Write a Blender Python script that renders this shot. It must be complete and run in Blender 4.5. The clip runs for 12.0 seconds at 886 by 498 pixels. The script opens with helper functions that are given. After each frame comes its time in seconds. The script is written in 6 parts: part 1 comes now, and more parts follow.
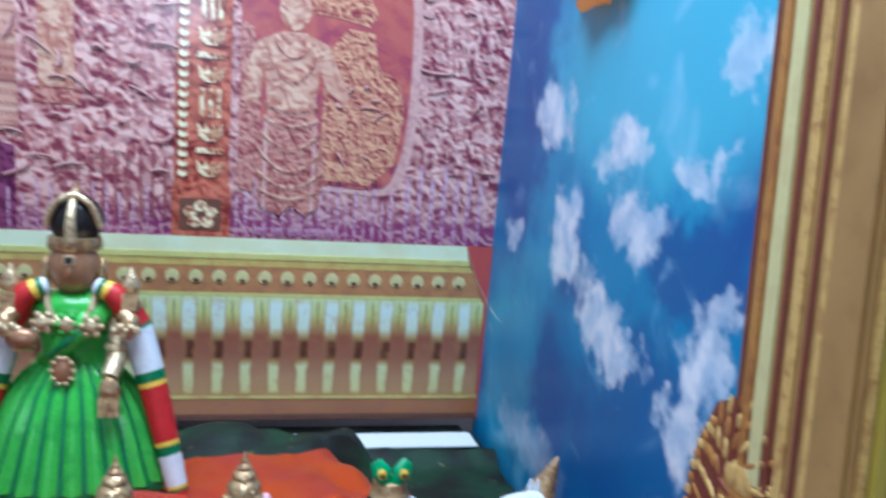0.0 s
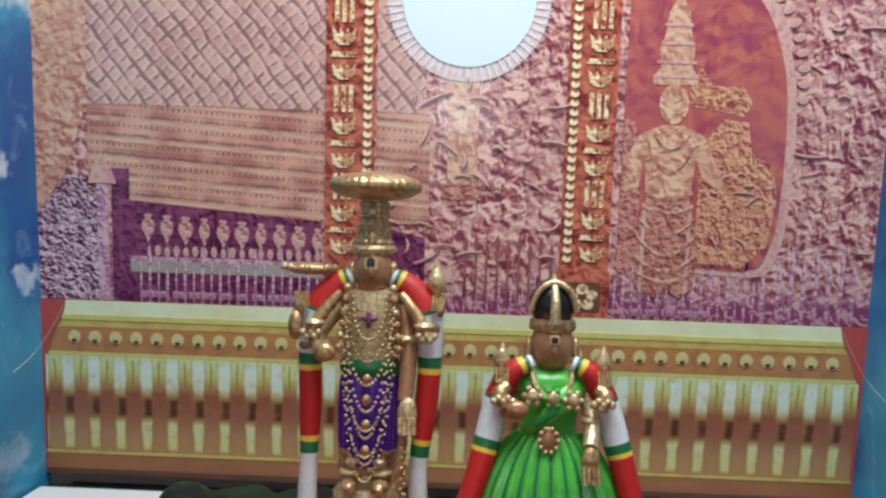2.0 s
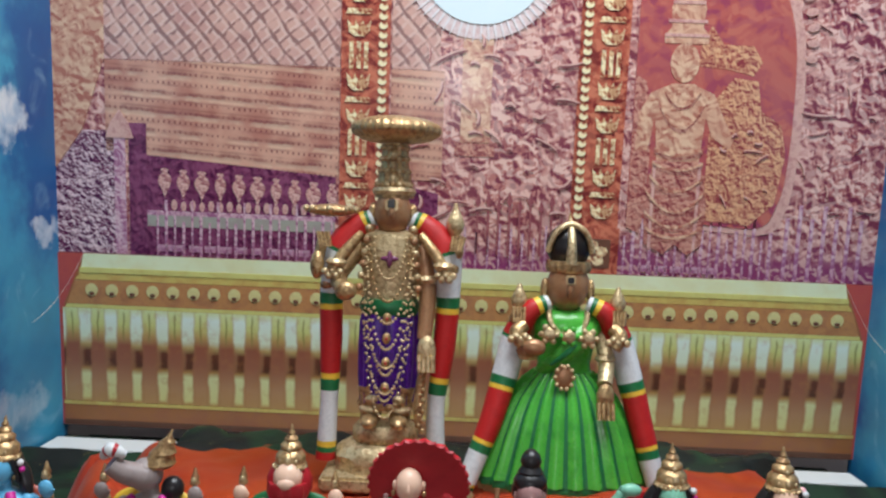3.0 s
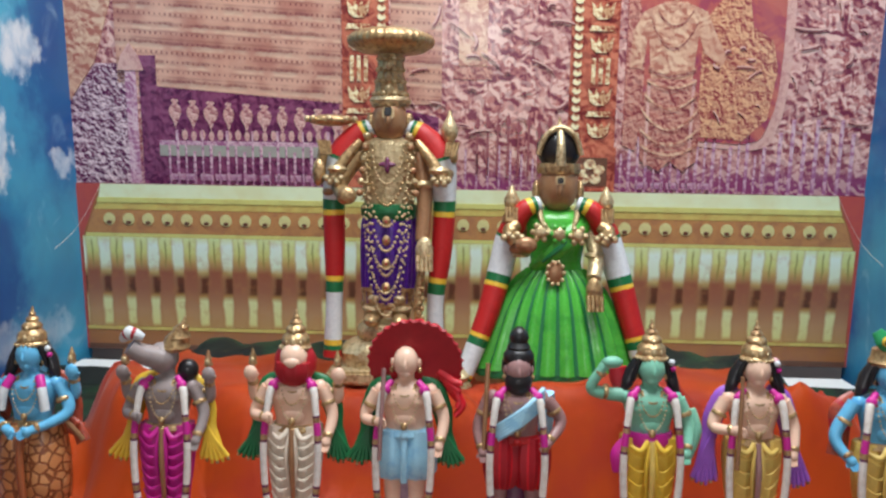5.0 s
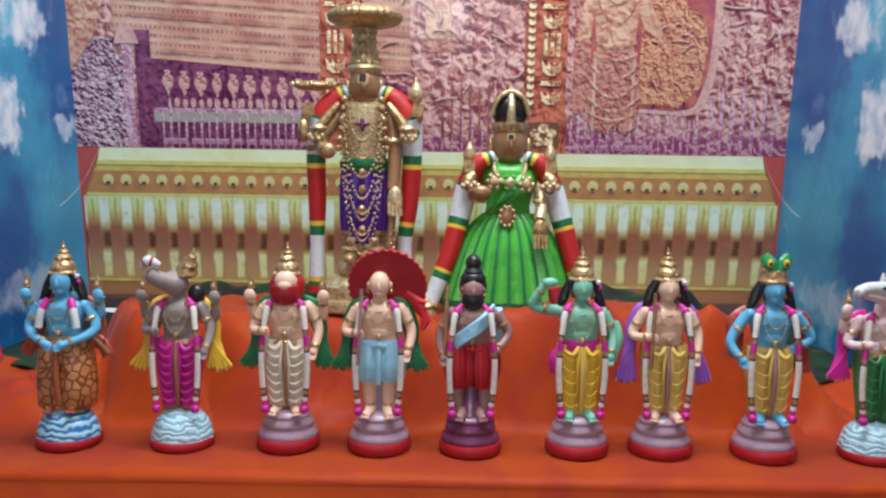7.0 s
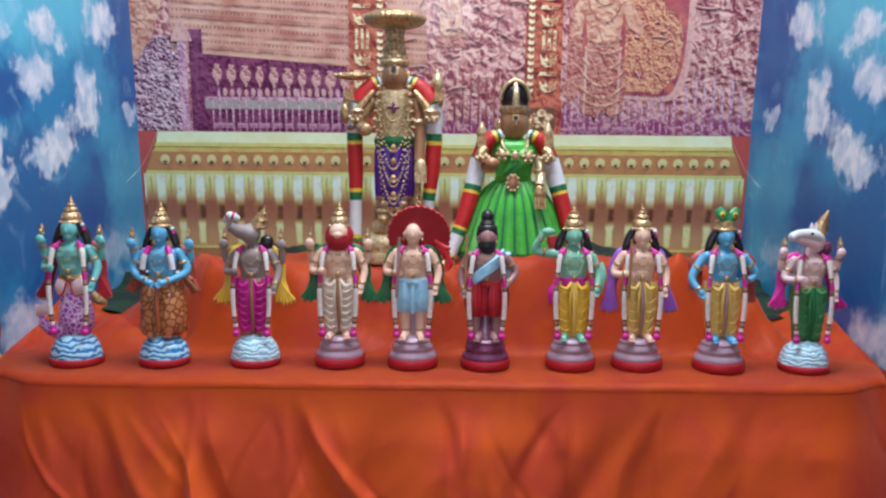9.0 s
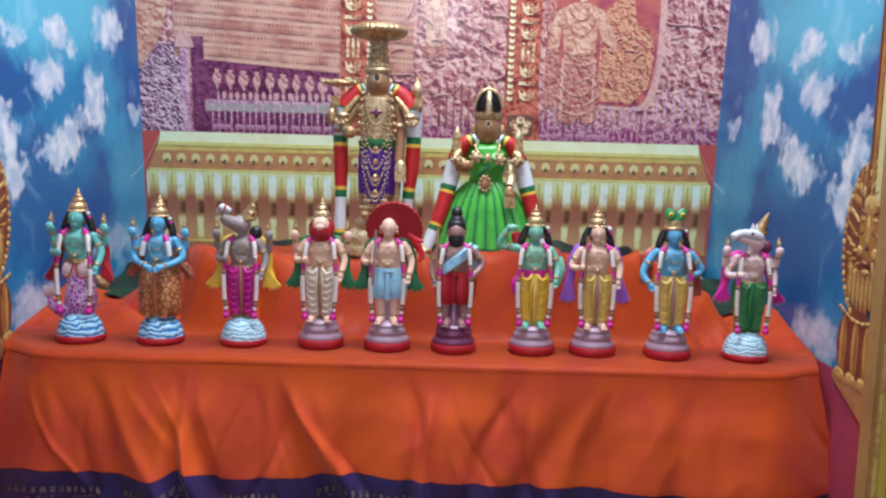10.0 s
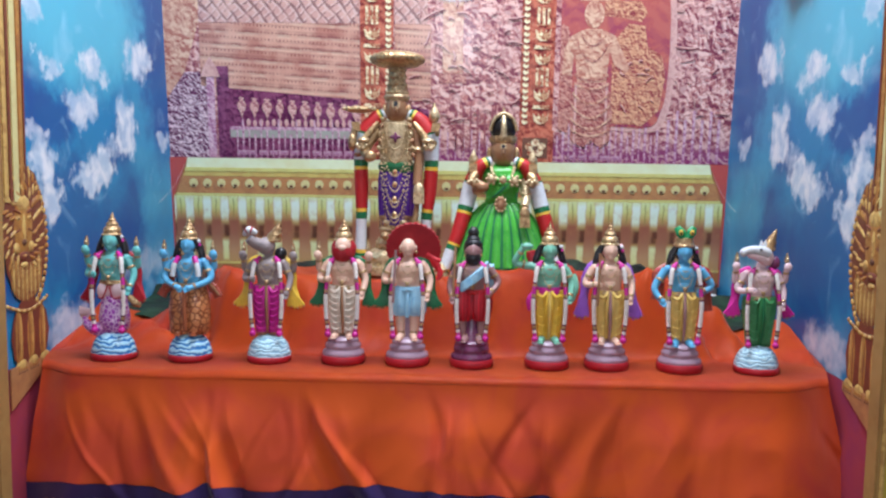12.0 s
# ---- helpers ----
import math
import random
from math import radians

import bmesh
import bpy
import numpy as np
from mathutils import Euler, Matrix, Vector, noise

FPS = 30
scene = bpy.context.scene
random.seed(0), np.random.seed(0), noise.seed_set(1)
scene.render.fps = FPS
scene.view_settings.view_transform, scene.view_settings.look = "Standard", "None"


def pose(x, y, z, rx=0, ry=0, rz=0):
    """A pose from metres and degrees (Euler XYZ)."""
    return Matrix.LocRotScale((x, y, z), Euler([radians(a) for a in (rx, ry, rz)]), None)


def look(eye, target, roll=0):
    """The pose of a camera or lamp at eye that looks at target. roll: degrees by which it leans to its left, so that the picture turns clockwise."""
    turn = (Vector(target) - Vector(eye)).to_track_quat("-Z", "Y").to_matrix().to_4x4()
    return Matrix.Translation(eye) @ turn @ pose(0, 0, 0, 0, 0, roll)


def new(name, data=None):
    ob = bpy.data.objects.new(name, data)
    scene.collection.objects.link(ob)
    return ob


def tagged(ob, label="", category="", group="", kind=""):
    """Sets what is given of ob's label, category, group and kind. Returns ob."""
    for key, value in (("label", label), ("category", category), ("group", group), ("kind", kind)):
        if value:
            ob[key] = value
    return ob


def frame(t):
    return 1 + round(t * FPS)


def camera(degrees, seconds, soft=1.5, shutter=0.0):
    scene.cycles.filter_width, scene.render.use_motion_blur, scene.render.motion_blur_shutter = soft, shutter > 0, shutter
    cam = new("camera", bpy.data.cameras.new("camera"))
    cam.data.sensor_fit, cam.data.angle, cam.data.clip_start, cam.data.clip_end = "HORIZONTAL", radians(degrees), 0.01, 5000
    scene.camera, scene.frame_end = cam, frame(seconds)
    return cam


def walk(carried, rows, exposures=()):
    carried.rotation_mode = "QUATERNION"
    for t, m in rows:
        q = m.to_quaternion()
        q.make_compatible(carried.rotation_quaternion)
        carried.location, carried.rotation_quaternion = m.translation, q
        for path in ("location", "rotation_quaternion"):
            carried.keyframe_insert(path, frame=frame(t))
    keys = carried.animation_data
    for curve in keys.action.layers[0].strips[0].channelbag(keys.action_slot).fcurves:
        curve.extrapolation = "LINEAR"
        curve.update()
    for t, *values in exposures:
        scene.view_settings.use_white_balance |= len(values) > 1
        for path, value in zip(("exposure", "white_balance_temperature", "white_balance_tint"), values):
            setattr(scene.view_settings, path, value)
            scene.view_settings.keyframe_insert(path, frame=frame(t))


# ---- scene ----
# ---- camera ----
cam = camera(56.4, 12.0, soft=2.4, shutter=0.35)
ROWS = [
    (0.0, 0.3606, -1.5398, 0.9977, 83.265, -3.572, -12.098),
    (0.5, 0.2888, -1.5457, 1.0165, 86.644, -3.828, -3.475),
    (1.0, 0.2123, -1.5491, 1.0194, 87.822, -3.866, 3.377),
    (1.5, 0.1216, -1.5730, 1.0142, 88.155, -3.810, 2.956),
    (2.0, 0.0252, -1.5959, 0.9952, 88.104, -1.878, 1.523),
    (2.5, -0.0007, -1.6118, 0.9635, 87.553, -2.470, 1.237),
    (4.5, 0.0151, -1.6591, 0.8748, 85.978, -1.029, 2.321),
    (5.0, 0.0340, -1.6846, 0.8596, 84.502, -0.951, 2.533),
    (5.5, 0.0684, -1.7343, 0.8502, 83.647, -0.706, 3.015),
    (6.0, 0.0760, -1.7848, 0.8461, 83.563, -0.742, 2.818),
    (6.5, 0.0497, -1.8280, 0.8342, 83.337, -0.505, 1.073),
    (8.5, 0.0659, -2.1068, 0.8103, 82.702, -1.019, 0.373),
    (9.0, 0.0160, -2.1834, 0.7987, 82.598, -0.524, 0.461),
    (9.5, 0.0405, -2.2413, 0.7942, 82.635, -0.929, 0.291),
    (10.0, 0.0766, -2.3229, 0.7913, 83.066, -1.520, 0.862),
    (10.5, 0.0889, -2.3721, 0.7884, 83.238, -1.379, 1.408),
    (11.0, 0.0866, -2.3822, 0.7916, 83.609, -1.191, 2.624),
    (11.5, 0.0836, -2.3827, 0.7922, 84.244, -1.011, 2.460),
    (12.0, 0.0817, -2.3827, 0.7910, 84.603, -0.850, 2.146),
]
EXPOSE = [(0.0, 0.0, 5000, 9), (1.0, -0.28, 5900, 10), (2.5, -0.36, 6450, 10), (5.5, -0.06, 6500, 10), (8.5, -0.04, 6100, 15), (10.0, 0.10, 6000, 16), (12.0, 0.12, 5950, 15)]
walk(cam, [(t, pose(x, y, z, rx, ry, rz)) for t, x, y, z, rx, ry, rz in ROWS], EXPOSE)

# ---- light ----
scene.view_settings.exposure = 0.0
world = bpy.data.worlds.new("room_air")
scene.world = world
world.use_nodes = True
world.node_tree.nodes["Background"].inputs[0].default_value = (0.8, 0.85, 1.0, 1)
world.node_tree.nodes["Background"].inputs[1].default_value = 0.05

torch = new("torch_light", bpy.data.lights.new("torch_light", "POINT"))
torch.data.energy, torch.data.shadow_soft_size, torch.data.color = 14, 0.07, (0.95, 0.97, 1.0)
torch.matrix_world = pose(-0.02, -2.62, 1.03)

tube = new("ceiling_light_glow", bpy.data.lights.new("ceiling_light_glow", "AREA"))
tube.data.shape, tube.data.size, tube.data.size_y = "RECTANGLE", 1.3, 0.9
tube.data.energy, tube.data.color = 66, (0.90, 0.96, 1.0)
tube.matrix_world = look((0.18, -1.05, 2.5), (0.08, -0.75, 0.5))


# ---- materials ----
def nodes_of(name):
    m = bpy.data.materials.new(name)
    m.use_nodes = True
    return m, m.node_tree.nodes, m.node_tree.links, m.node_tree.nodes["Principled BSDF"]


def mixer(nd, lk, fac, a, b):
    """A colour mix; fac, a and b are sockets or values."""
    n = nd.new("ShaderNodeMix")
    n.data_type = "RGBA"
    for s, v in ((n.inputs[0], fac), (n.inputs[6], a), (n.inputs[7], b)):
        if isinstance(v, (int, float)):
            s.default_value = v
        elif isinstance(v, tuple):
            s.default_value = (*v, 1)
        else:
            lk.new(v, s)
    return n.outputs[2]


def calc(nd, lk, op, a, b=0.0, clamp=False):
    n = nd.new("ShaderNodeMath")
    n.operation, n.use_clamp = op, clamp
    for s, v in ((n.inputs[0], a), (n.inputs[1], b)):
        if isinstance(v, (int, float)):
            s.default_value = v
        else:
            lk.new(v, s)
    return n.outputs[0]


def ramp(nd, lk, fac, lo, hi):
    """0 below lo, 1 above hi."""
    n = nd.new("ShaderNodeMapRange")
    n.interpolation_type = "SMOOTHSTEP"
    n.inputs[1].default_value, n.inputs[2].default_value = lo, hi
    lk.new(fac, n.inputs[0])
    return n.outputs[0]


def noise_of(nd, lk, vec, scale, detail=3.0, distortion=0.0, rough=0.5):
    n = nd.new("ShaderNodeTexNoise")
    n.inputs["Scale"].default_value, n.inputs["Detail"].default_value = scale, detail
    n.inputs["Distortion"].default_value, n.inputs["Roughness"].default_value = distortion, rough
    lk.new(vec, n.inputs["Vector"])
    return n.outputs["Fac"]


def coords(nd):
    return nd.new("ShaderNodeTexCoord").outputs["Object"]


def bump(nd, lk, p, height, strength, distance=0.002):
    n = nd.new("ShaderNodeBump")
    n.inputs["Strength"].default_value, n.inputs["Distance"].default_value = strength, distance
    lk.new(height, n.inputs["Height"])
    lk.new(n.outputs[0], p.inputs["Normal"])


def paint(name, colour, rough=0.35, metal=0.0, other=None, scale=60, vary=0.35, relief=0.25, relief_scale=300, deep=0.0005):
    """Painted, gilded or plain surface with blotches at two scales and fine relief."""
    m, nd, lk, p = nodes_of(name)
    c = coords(nd)
    other = other or tuple(v * 0.62 for v in colour)
    big = ramp(nd, lk, noise_of(nd, lk, c, scale, 4, 0.6), 0.42, 0.72)
    fine = ramp(nd, lk, noise_of(nd, lk, c, scale * 6, 3), 0.45, 0.75)
    mixed = mixer(nd, lk, calc(nd, lk, "MULTIPLY", big, vary), colour, other)
    lk.new(mixer(nd, lk, calc(nd, lk, "MULTIPLY", fine, vary * 0.6), mixed, other), p.inputs["Base Color"])
    p.inputs["Metallic"].default_value = metal
    lk.new(calc(nd, lk, "MULTIPLY_ADD", big, 0.12), p.inputs["Roughness"])
    p.inputs["Roughness"].links[0].from_node.inputs[2].default_value = rough
    bump(nd, lk, p, noise_of(nd, lk, c, relief_scale, 3), relief, deep)
    return m


GOLD = paint("gold_paint", (0.60, 0.41, 0.20), 0.30, 0.6, (0.22, 0.11, 0.05), 130, 0.9, 1.0, 190, 0.0016)
PALE_GOLD = paint("pale_gold", (0.72, 0.57, 0.33), 0.32, 0.5, (0.30, 0.18, 0.08), 150, 0.9, 1.0, 210, 0.0016)
COPPER = paint("copper_skin", (0.42, 0.22, 0.11), 0.3, 0.35, (0.24, 0.1, 0.05), 60, 0.5, 0.4)
RED = paint("red_cloth_paint", (0.50, 0.012, 0.012), 0.5)
CRIMSON = paint("crimson_paint", (0.42, 0.01, 0.02), 0.45)
WHITE = paint("white_garland", (0.70, 0.72, 0.73), 0.55, 0, (0.50, 0.53, 0.56), 160, 0.5, 0.8, 420)
CREAM = paint("cream_paint", (0.84, 0.72, 0.58), 0.35)
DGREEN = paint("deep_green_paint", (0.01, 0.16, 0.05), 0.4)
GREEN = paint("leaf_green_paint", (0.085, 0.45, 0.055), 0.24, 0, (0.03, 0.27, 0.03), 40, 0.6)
YELLOW = paint("yellow_paint", (0.84, 0.54, 0.05), 0.4)
OCHRE = paint("ochre_paint", (0.80, 0.56, 0.14), 0.4)
PURPLE = paint("purple_satin", (0.10, 0.015, 0.33), 0.3, 0, (0.03, 0.004, 0.14), 70, 0.7)
VIOLET = paint("violet_paint", (0.36, 0.12, 0.60), 0.4)
MAGENTA = paint("magenta_paint", (0.62, 0.02, 0.30), 0.4)
PINK = paint("pink_paint", (0.78, 0.42, 0.46), 0.35)
FLESH = paint("flesh_paint", (0.86, 0.58, 0.43), 0.3, 0, (0.74, 0.40, 0.28))
BLUE_SKIN = paint("blue_skin_paint", (0.14, 0.48, 0.74), 0.3, 0, (0.06, 0.26, 0.5))
TEAL_SKIN = paint("teal_skin_paint", (0.18, 0.56, 0.52), 0.3, 0, (0.07, 0.33, 0.33))
MINT_SKIN = paint("mint_skin_paint", (0.24, 0.58, 0.42), 0.3, 0, (0.12, 0.36, 0.25))
GREY_SKIN = paint("grey_skin_paint", (0.33, 0.27, 0.26), 0.33, 0, (0.2, 0.16, 0.16))
BROWN_SKIN = paint("brown_skin_paint", (0.38, 0.21, 0.20), 0.33, 0, (0.18, 0.08, 0.09))
ROSE_SKIN = paint("rose_white_paint", (0.82, 0.62, 0.62), 0.3, 0, (0.7, 0.42, 0.45))
UMBRELLA = paint("umbrella_red_paint", (0.70, 0.014, 0.028), 0.35, 0, (0.46, 0.008, 0.018), 70, 0.6)
PENNANT = paint("pale_orange_cloth", (0.80, 0.32, 0.08), 0.7, 0, (0.68, 0.22, 0.05), 14, 0.6)
BLACK = paint("black_hair_paint", (0.015, 0.013, 0.015), 0.3)
MAUVE = paint("mauve_base_paint", (0.42, 0.29, 0.36), 0.25, 0, (0.24, 0.12, 0.2), 50)
PLUM = paint("plum_base_paint", (0.17, 0.04, 0.10), 0.22)
SKY_BLUE = paint("sky_blue_paint", (0.40, 0.70, 0.86), 0.3, 0, (0.16, 0.42, 0.68), 90, 0.5)
def plates(name, plate, line, other, scale, width, rough=0.28):
    """Painted cells with dark joints: tortoise plates, fish scales."""
    m, nd, lk, p = nodes_of(name)
    c = coords(nd)
    warp = nd.new("ShaderNodeTexNoise")
    warp.inputs["Scale"].default_value = scale * 0.8
    lk.new(c, warp.inputs["Vector"])
    put = nd.new("ShaderNodeVectorMath")
    put.operation = "MULTIPLY_ADD"
    lk.new(warp.outputs["Color"], put.inputs[0])
    put.inputs[1].default_value = (0.35 / scale,) * 3
    lk.new(c, put.inputs[2])
    edge, cell = nd.new("ShaderNodeTexVoronoi"), nd.new("ShaderNodeTexVoronoi")
    edge.feature = "DISTANCE_TO_EDGE"
    for v in (edge, cell):
        v.inputs["Scale"].default_value = scale
        lk.new(put.outputs[0], v.inputs["Vector"])
    sep = nd.new("ShaderNodeSeparateXYZ")
    lk.new(cell.outputs["Color"], sep.inputs[0])
    tone = mixer(nd, lk, sep.outputs[0], plate, other)
    k = ramp(nd, lk, edge.outputs["Distance"], width * 0.4, width)
    lk.new(mixer(nd, lk, k, line, tone), p.inputs["Base Color"])
    p.inputs["Roughness"].default_value = rough
    bump(nd, lk, p, k, 0.7, 0.001)
    return m


def swirl(name, pale, deep, scale, share=0.45):
    """Brushed waves on the blue bases."""
    m, nd, lk, p = nodes_of(name)
    c = coords(nd)
    w = nd.new("ShaderNodeTexWave")
    w.bands_direction = "Z"
    w.inputs["Scale"].default_value, w.inputs["Distortion"].default_value = scale, 9.0
    w.inputs["Detail"].default_value, w.inputs["Detail Scale"].default_value = 2.5, 1.3
    lk.new(c, w.inputs["Vector"])
    k = ramp(nd, lk, w.outputs["Fac"], share + 0.2, share - 0.2)
    lk.new(mixer(nd, lk, k, pale, deep), p.inputs["Base Color"])
    p.inputs["Roughness"].default_value = 0.25
    bump(nd, lk, p, w.outputs["Fac"], 0.6, 0.0015)
    return m


WAVE_BLUE = swirl("wave_base_paint", (0.42, 0.74, 0.88), (0.04, 0.20, 0.50), 34, 0.45)
PALE_WAVE = swirl("pale_wave_paint", (0.56, 0.84, 0.92), (0.26, 0.48, 0.62), 40, 0.35)
SHELL = paint("shell_brown_paint", (0.40, 0.12, 0.045), 0.35, 0, (0.26, 0.07, 0.025))
SHELL_PLATE = plates("shell_plate_paint", (0.66, 0.30, 0.12), (0.24, 0.07, 0.025), (0.52, 0.20, 0.07), 78, 0.14)
FISH = plates("fish_scale_paint", (0.46, 0.08, 0.52), (0.86, 0.66, 0.82), (0.33, 0.04, 0.40), 115, 0.13)
BRICK_SHAWL = paint("brick_shawl_paint", (0.42, 0.07, 0.035), 0.35, 0, (0.20, 0.03, 0.02), 90, 0.8)
LEG_GREEN = paint("green_dhoti_paint", (0.06, 0.30, 0.10), 0.35)
PEACOCK = paint("peacock_green_paint", (0.02, 0.30, 0.10), 0.3)
CREAM_WHITE = paint("cream_garland", (0.82, 0.77, 0.72), 0.5, 0, (0.6, 0.5, 0.42), 160, 0.5, 0.6, 420)
BEAD = paint("pearl_bead_paint", (0.62, 0.46, 0.25), 0.3, 0.3)


def silk(name, colour, other, rough=0.5, mottle=0.55):
    m, nd, lk, p = nodes_of(name)
    c = coords(nd)
    big = ramp(nd, lk, noise_of(nd, lk, c, 7, 4, 0.8), 0.35, 0.75)
    lk.new(mixer(nd, lk, calc(nd, lk, "MULTIPLY", big, mottle), colour, other), p.inputs["Base Color"])
    p.inputs["Roughness"].default_value = rough
    p.inputs["Specular IOR Level"].default_value = 0.2
    thread = calc(nd, lk, "MULTIPLY", noise_of(nd, lk, c, 700, 2), 0.03)
    hang = nd.new("ShaderNodeMapping")
    hang.inputs["Rotation"].default_value, hang.inputs["Scale"].default_value = (0, radians(18), 0), (1, 1, 0.35)
    lk.new(c, hang.inputs["Vector"])
    creases = calc(nd, lk, "ADD", noise_of(nd, lk, hang.outputs[0], 11, 3, 0.4), calc(nd, lk, "MULTIPLY", noise_of(nd, lk, hang.outputs[0], 34, 3, 0.4), 0.2))
    bump(nd, lk, p, calc(nd, lk, "ADD", creases, thread), 0.4, 0.006)
    p.inputs["Sheen Weight"].default_value = 0.15
    return m


ORANGE_SILK = silk("orange_silk", (0.74, 0.105, 0.012), (0.58, 0.040, 0.040), 0.5, 0.6)
NAVY_SILK = silk("navy_silk", (0.035, 0.02, 0.10), (0.05, 0.012, 0.06))
ZARI = paint("gold_thread", (0.26, 0.18, 0.14), 0.45, 0.3, (0.04, 0.02, 0.08), 160, 1.3)


def dark_green_cloth():
    m, nd, lk, p = nodes_of("dark_green_saree")
    c = coords(nd)
    big = ramp(nd, lk, noise_of(nd, lk, c, 9, 3, 0.5), 0.4, 0.65)
    base = mixer(nd, lk, big, (0.010, 0.012, 0.010), (0.014, 0.042, 0.018))
    motif = ramp(nd, lk, noise_of(nd, lk, c, 55, 2, 0.4), 0.68, 0.74)
    lk.new(mixer(nd, lk, calc(nd, lk, "MULTIPLY", motif, 0.55), base, (0.24, 0.20, 0.07)), p.inputs["Base Color"])
    p.inputs["Roughness"].default_value = 0.6
    p.inputs["Specular IOR Level"].default_value = 0.25
    bump(nd, lk, p, noise_of(nd, lk, c, 30, 4, 1), 0.5, 0.004)
    return m


GREEN_CLOTH = dark_green_cloth()
PAPER = paint("white_board", (0.82, 0.83, 0.82), 0.5, 0, (0.7, 0.7, 0.7), 10, 0.2)
WALL = paint("room_wall_paint", (0.60, 0.60, 0.60), 0.8, 0, None, 3, 0.15)
FLOOR = paint("floor_tile", (0.20, 0.16, 0.13), 0.35, 0, None, 4, 0.3)
WOOD = paint("table_wood", (0.16, 0.08, 0.04), 0.5, 0, None, 12, 0.5)
FRAME_GOLD = paint("gilded_post", (0.42, 0.25, 0.08), 0.42, 0.1, (0.26, 0.13, 0.04), 8, 0.6)
FRAME_YELLOW = paint("yellow_moulding", (0.54, 0.44, 0.06), 0.45, 0, (0.55, 0.36, 0.05), 10, 0.5)
FRAME_RED = paint("red_side_cloth", (0.40, 0.05, 0.08), 0.6, 0, (0.3, 0.04, 0.14), 9, 0.5)


# Printed vinyl: glossy, flat, with the ink as colour.
def print_engraved(name, light, mid, dark, scale=26, lines=0.5, low=None, low_z=(0.36, 0.5), carved=0.0):
    """Engraved-looking ink: swirls in three tones; low: the tone that takes over towards the parapet."""
    m, nd, lk, p = nodes_of(name)
    c = coords(nd)
    squeeze = nd.new("ShaderNodeMapping")
    squeeze.inputs["Scale"].default_value = (1.05, 1, 1.05)
    lk.new(c, squeeze.inputs["Vector"])
    moved = nd.new("ShaderNodeMapping")
    moved.inputs["Location"].default_value = (0.13 / scale, 0, 0.24 / scale)
    lk.new(squeeze.outputs[0], moved.inputs["Vector"])
    one = noise_of(nd, lk, squeeze.outputs[0], scale, 2.5, 1.0, 0.55)
    two = noise_of(nd, lk, moved.outputs[0], scale, 2.5, 1.0, 0.55)
    three = noise_of(nd, lk, squeeze.outputs[0], scale * 0.42, 2, 0.6)
    four = noise_of(nd, lk, moved.outputs[0], scale * 0.42, 2, 0.6)
    relief = calc(nd, lk, "ADD", calc(nd, lk, "MULTIPLY", calc(nd, lk, "SUBTRACT", one, two), 0.75), calc(nd, lk, "MULTIPLY", calc(nd, lk, "SUBTRACT", three, four), 0.8))
    if carved:
        heights = []
        for n, shove in enumerate((squeeze, moved)):
            wob = nd.new("ShaderNodeTexNoise")
            wob.inputs["Scale"].default_value, wob.inputs["Detail"].default_value = scale * 0.5, 2
            lk.new(shove.outputs[0], wob.inputs["Vector"])
            bent = nd.new("ShaderNodeVectorMath")
            bent.operation = "MULTIPLY_ADD"
            lk.new(wob.outputs["Color"], bent.inputs[0])
            bent.inputs[1].default_value = (1.1 / scale,) * 3
            lk.new(shove.outputs[0], bent.inputs[2])
            boss = nd.new("ShaderNodeTexVoronoi")
            boss.feature = "SMOOTH_F1"
            boss.inputs["Scale"].default_value, boss.inputs["Smoothness"].default_value = scale * 0.8, 0.35
            lk.new(bent.outputs[0], boss.inputs["Vector"])
            heights.append(boss.outputs["Distance"])
        relief = calc(nd, lk, "ADD", calc(nd, lk, "MULTIPLY", relief, 1.0), calc(nd, lk, "MULTIPLY", calc(nd, lk, "SUBTRACT", heights[1], heights[0]), carved))
    broad = noise_of(nd, lk, c, scale * 0.22, 3, 0.4)
    a = ramp(nd, lk, relief, -0.085, -0.015)
    b = ramp(nd, lk, relief, 0.010, 0.060)
    tone = mixer(nd, lk, ramp(nd, lk, broad, 0.38, 0.66), mid, tuple(0.62 * u + 0.38 * v for u, v in zip(mid, light)))
    col = mixer(nd, lk, b, mixer(nd, lk, a, dark, tone), light)
    wave = nd.new("ShaderNodeTexWave")
    wave.bands_direction = "DIAGONAL"
    wave.inputs["Scale"].default_value, wave.inputs["Distortion"].default_value = scale * 0.10, 26.0
    wave.inputs["Detail"].default_value, wave.inputs["Detail Scale"].default_value, wave.inputs["Detail Roughness"].default_value = 3.0, 1.6, 0.62
    lk.new(squeeze.outputs[0], wave.inputs["Vector"])
    col = mixer(nd, lk, calc(nd, lk, "MULTIPLY", ramp(nd, lk, wave.outputs["Fac"], 0.30, 0.08), 0.40), col, dark)
    col = mixer(nd, lk, calc(nd, lk, "MULTIPLY", ramp(nd, lk, wave.outputs["Fac"], 0.72, 0.95), 0.40), col, light)
    col = mixer(nd, lk, calc(nd, lk, "MULTIPLY", ramp(nd, lk, broad, 0.42, 0.7), lines), col, mid)
    sep = nd.new("ShaderNodeSeparateXYZ")
    lk.new(c, sep.inputs[0])
    if low:
        lift = calc(nd, lk, "ADD", sep.outputs[2], calc(nd, lk, "MULTIPLY", calc(nd, lk, "SUBTRACT", broad, 0.5), 0.12))
        k = ramp(nd, lk, lift, low_z[0], low_z[1])
        lowcol = mixer(nd, lk, b, low, tuple(0.5 * (u + v) for u, v in zip(low, light)))
        col = mixer(nd, lk, k, lowcol, col)
    lk.new(col, p.inputs["Base Color"])
    p.inputs["Roughness"].default_value = 0.20
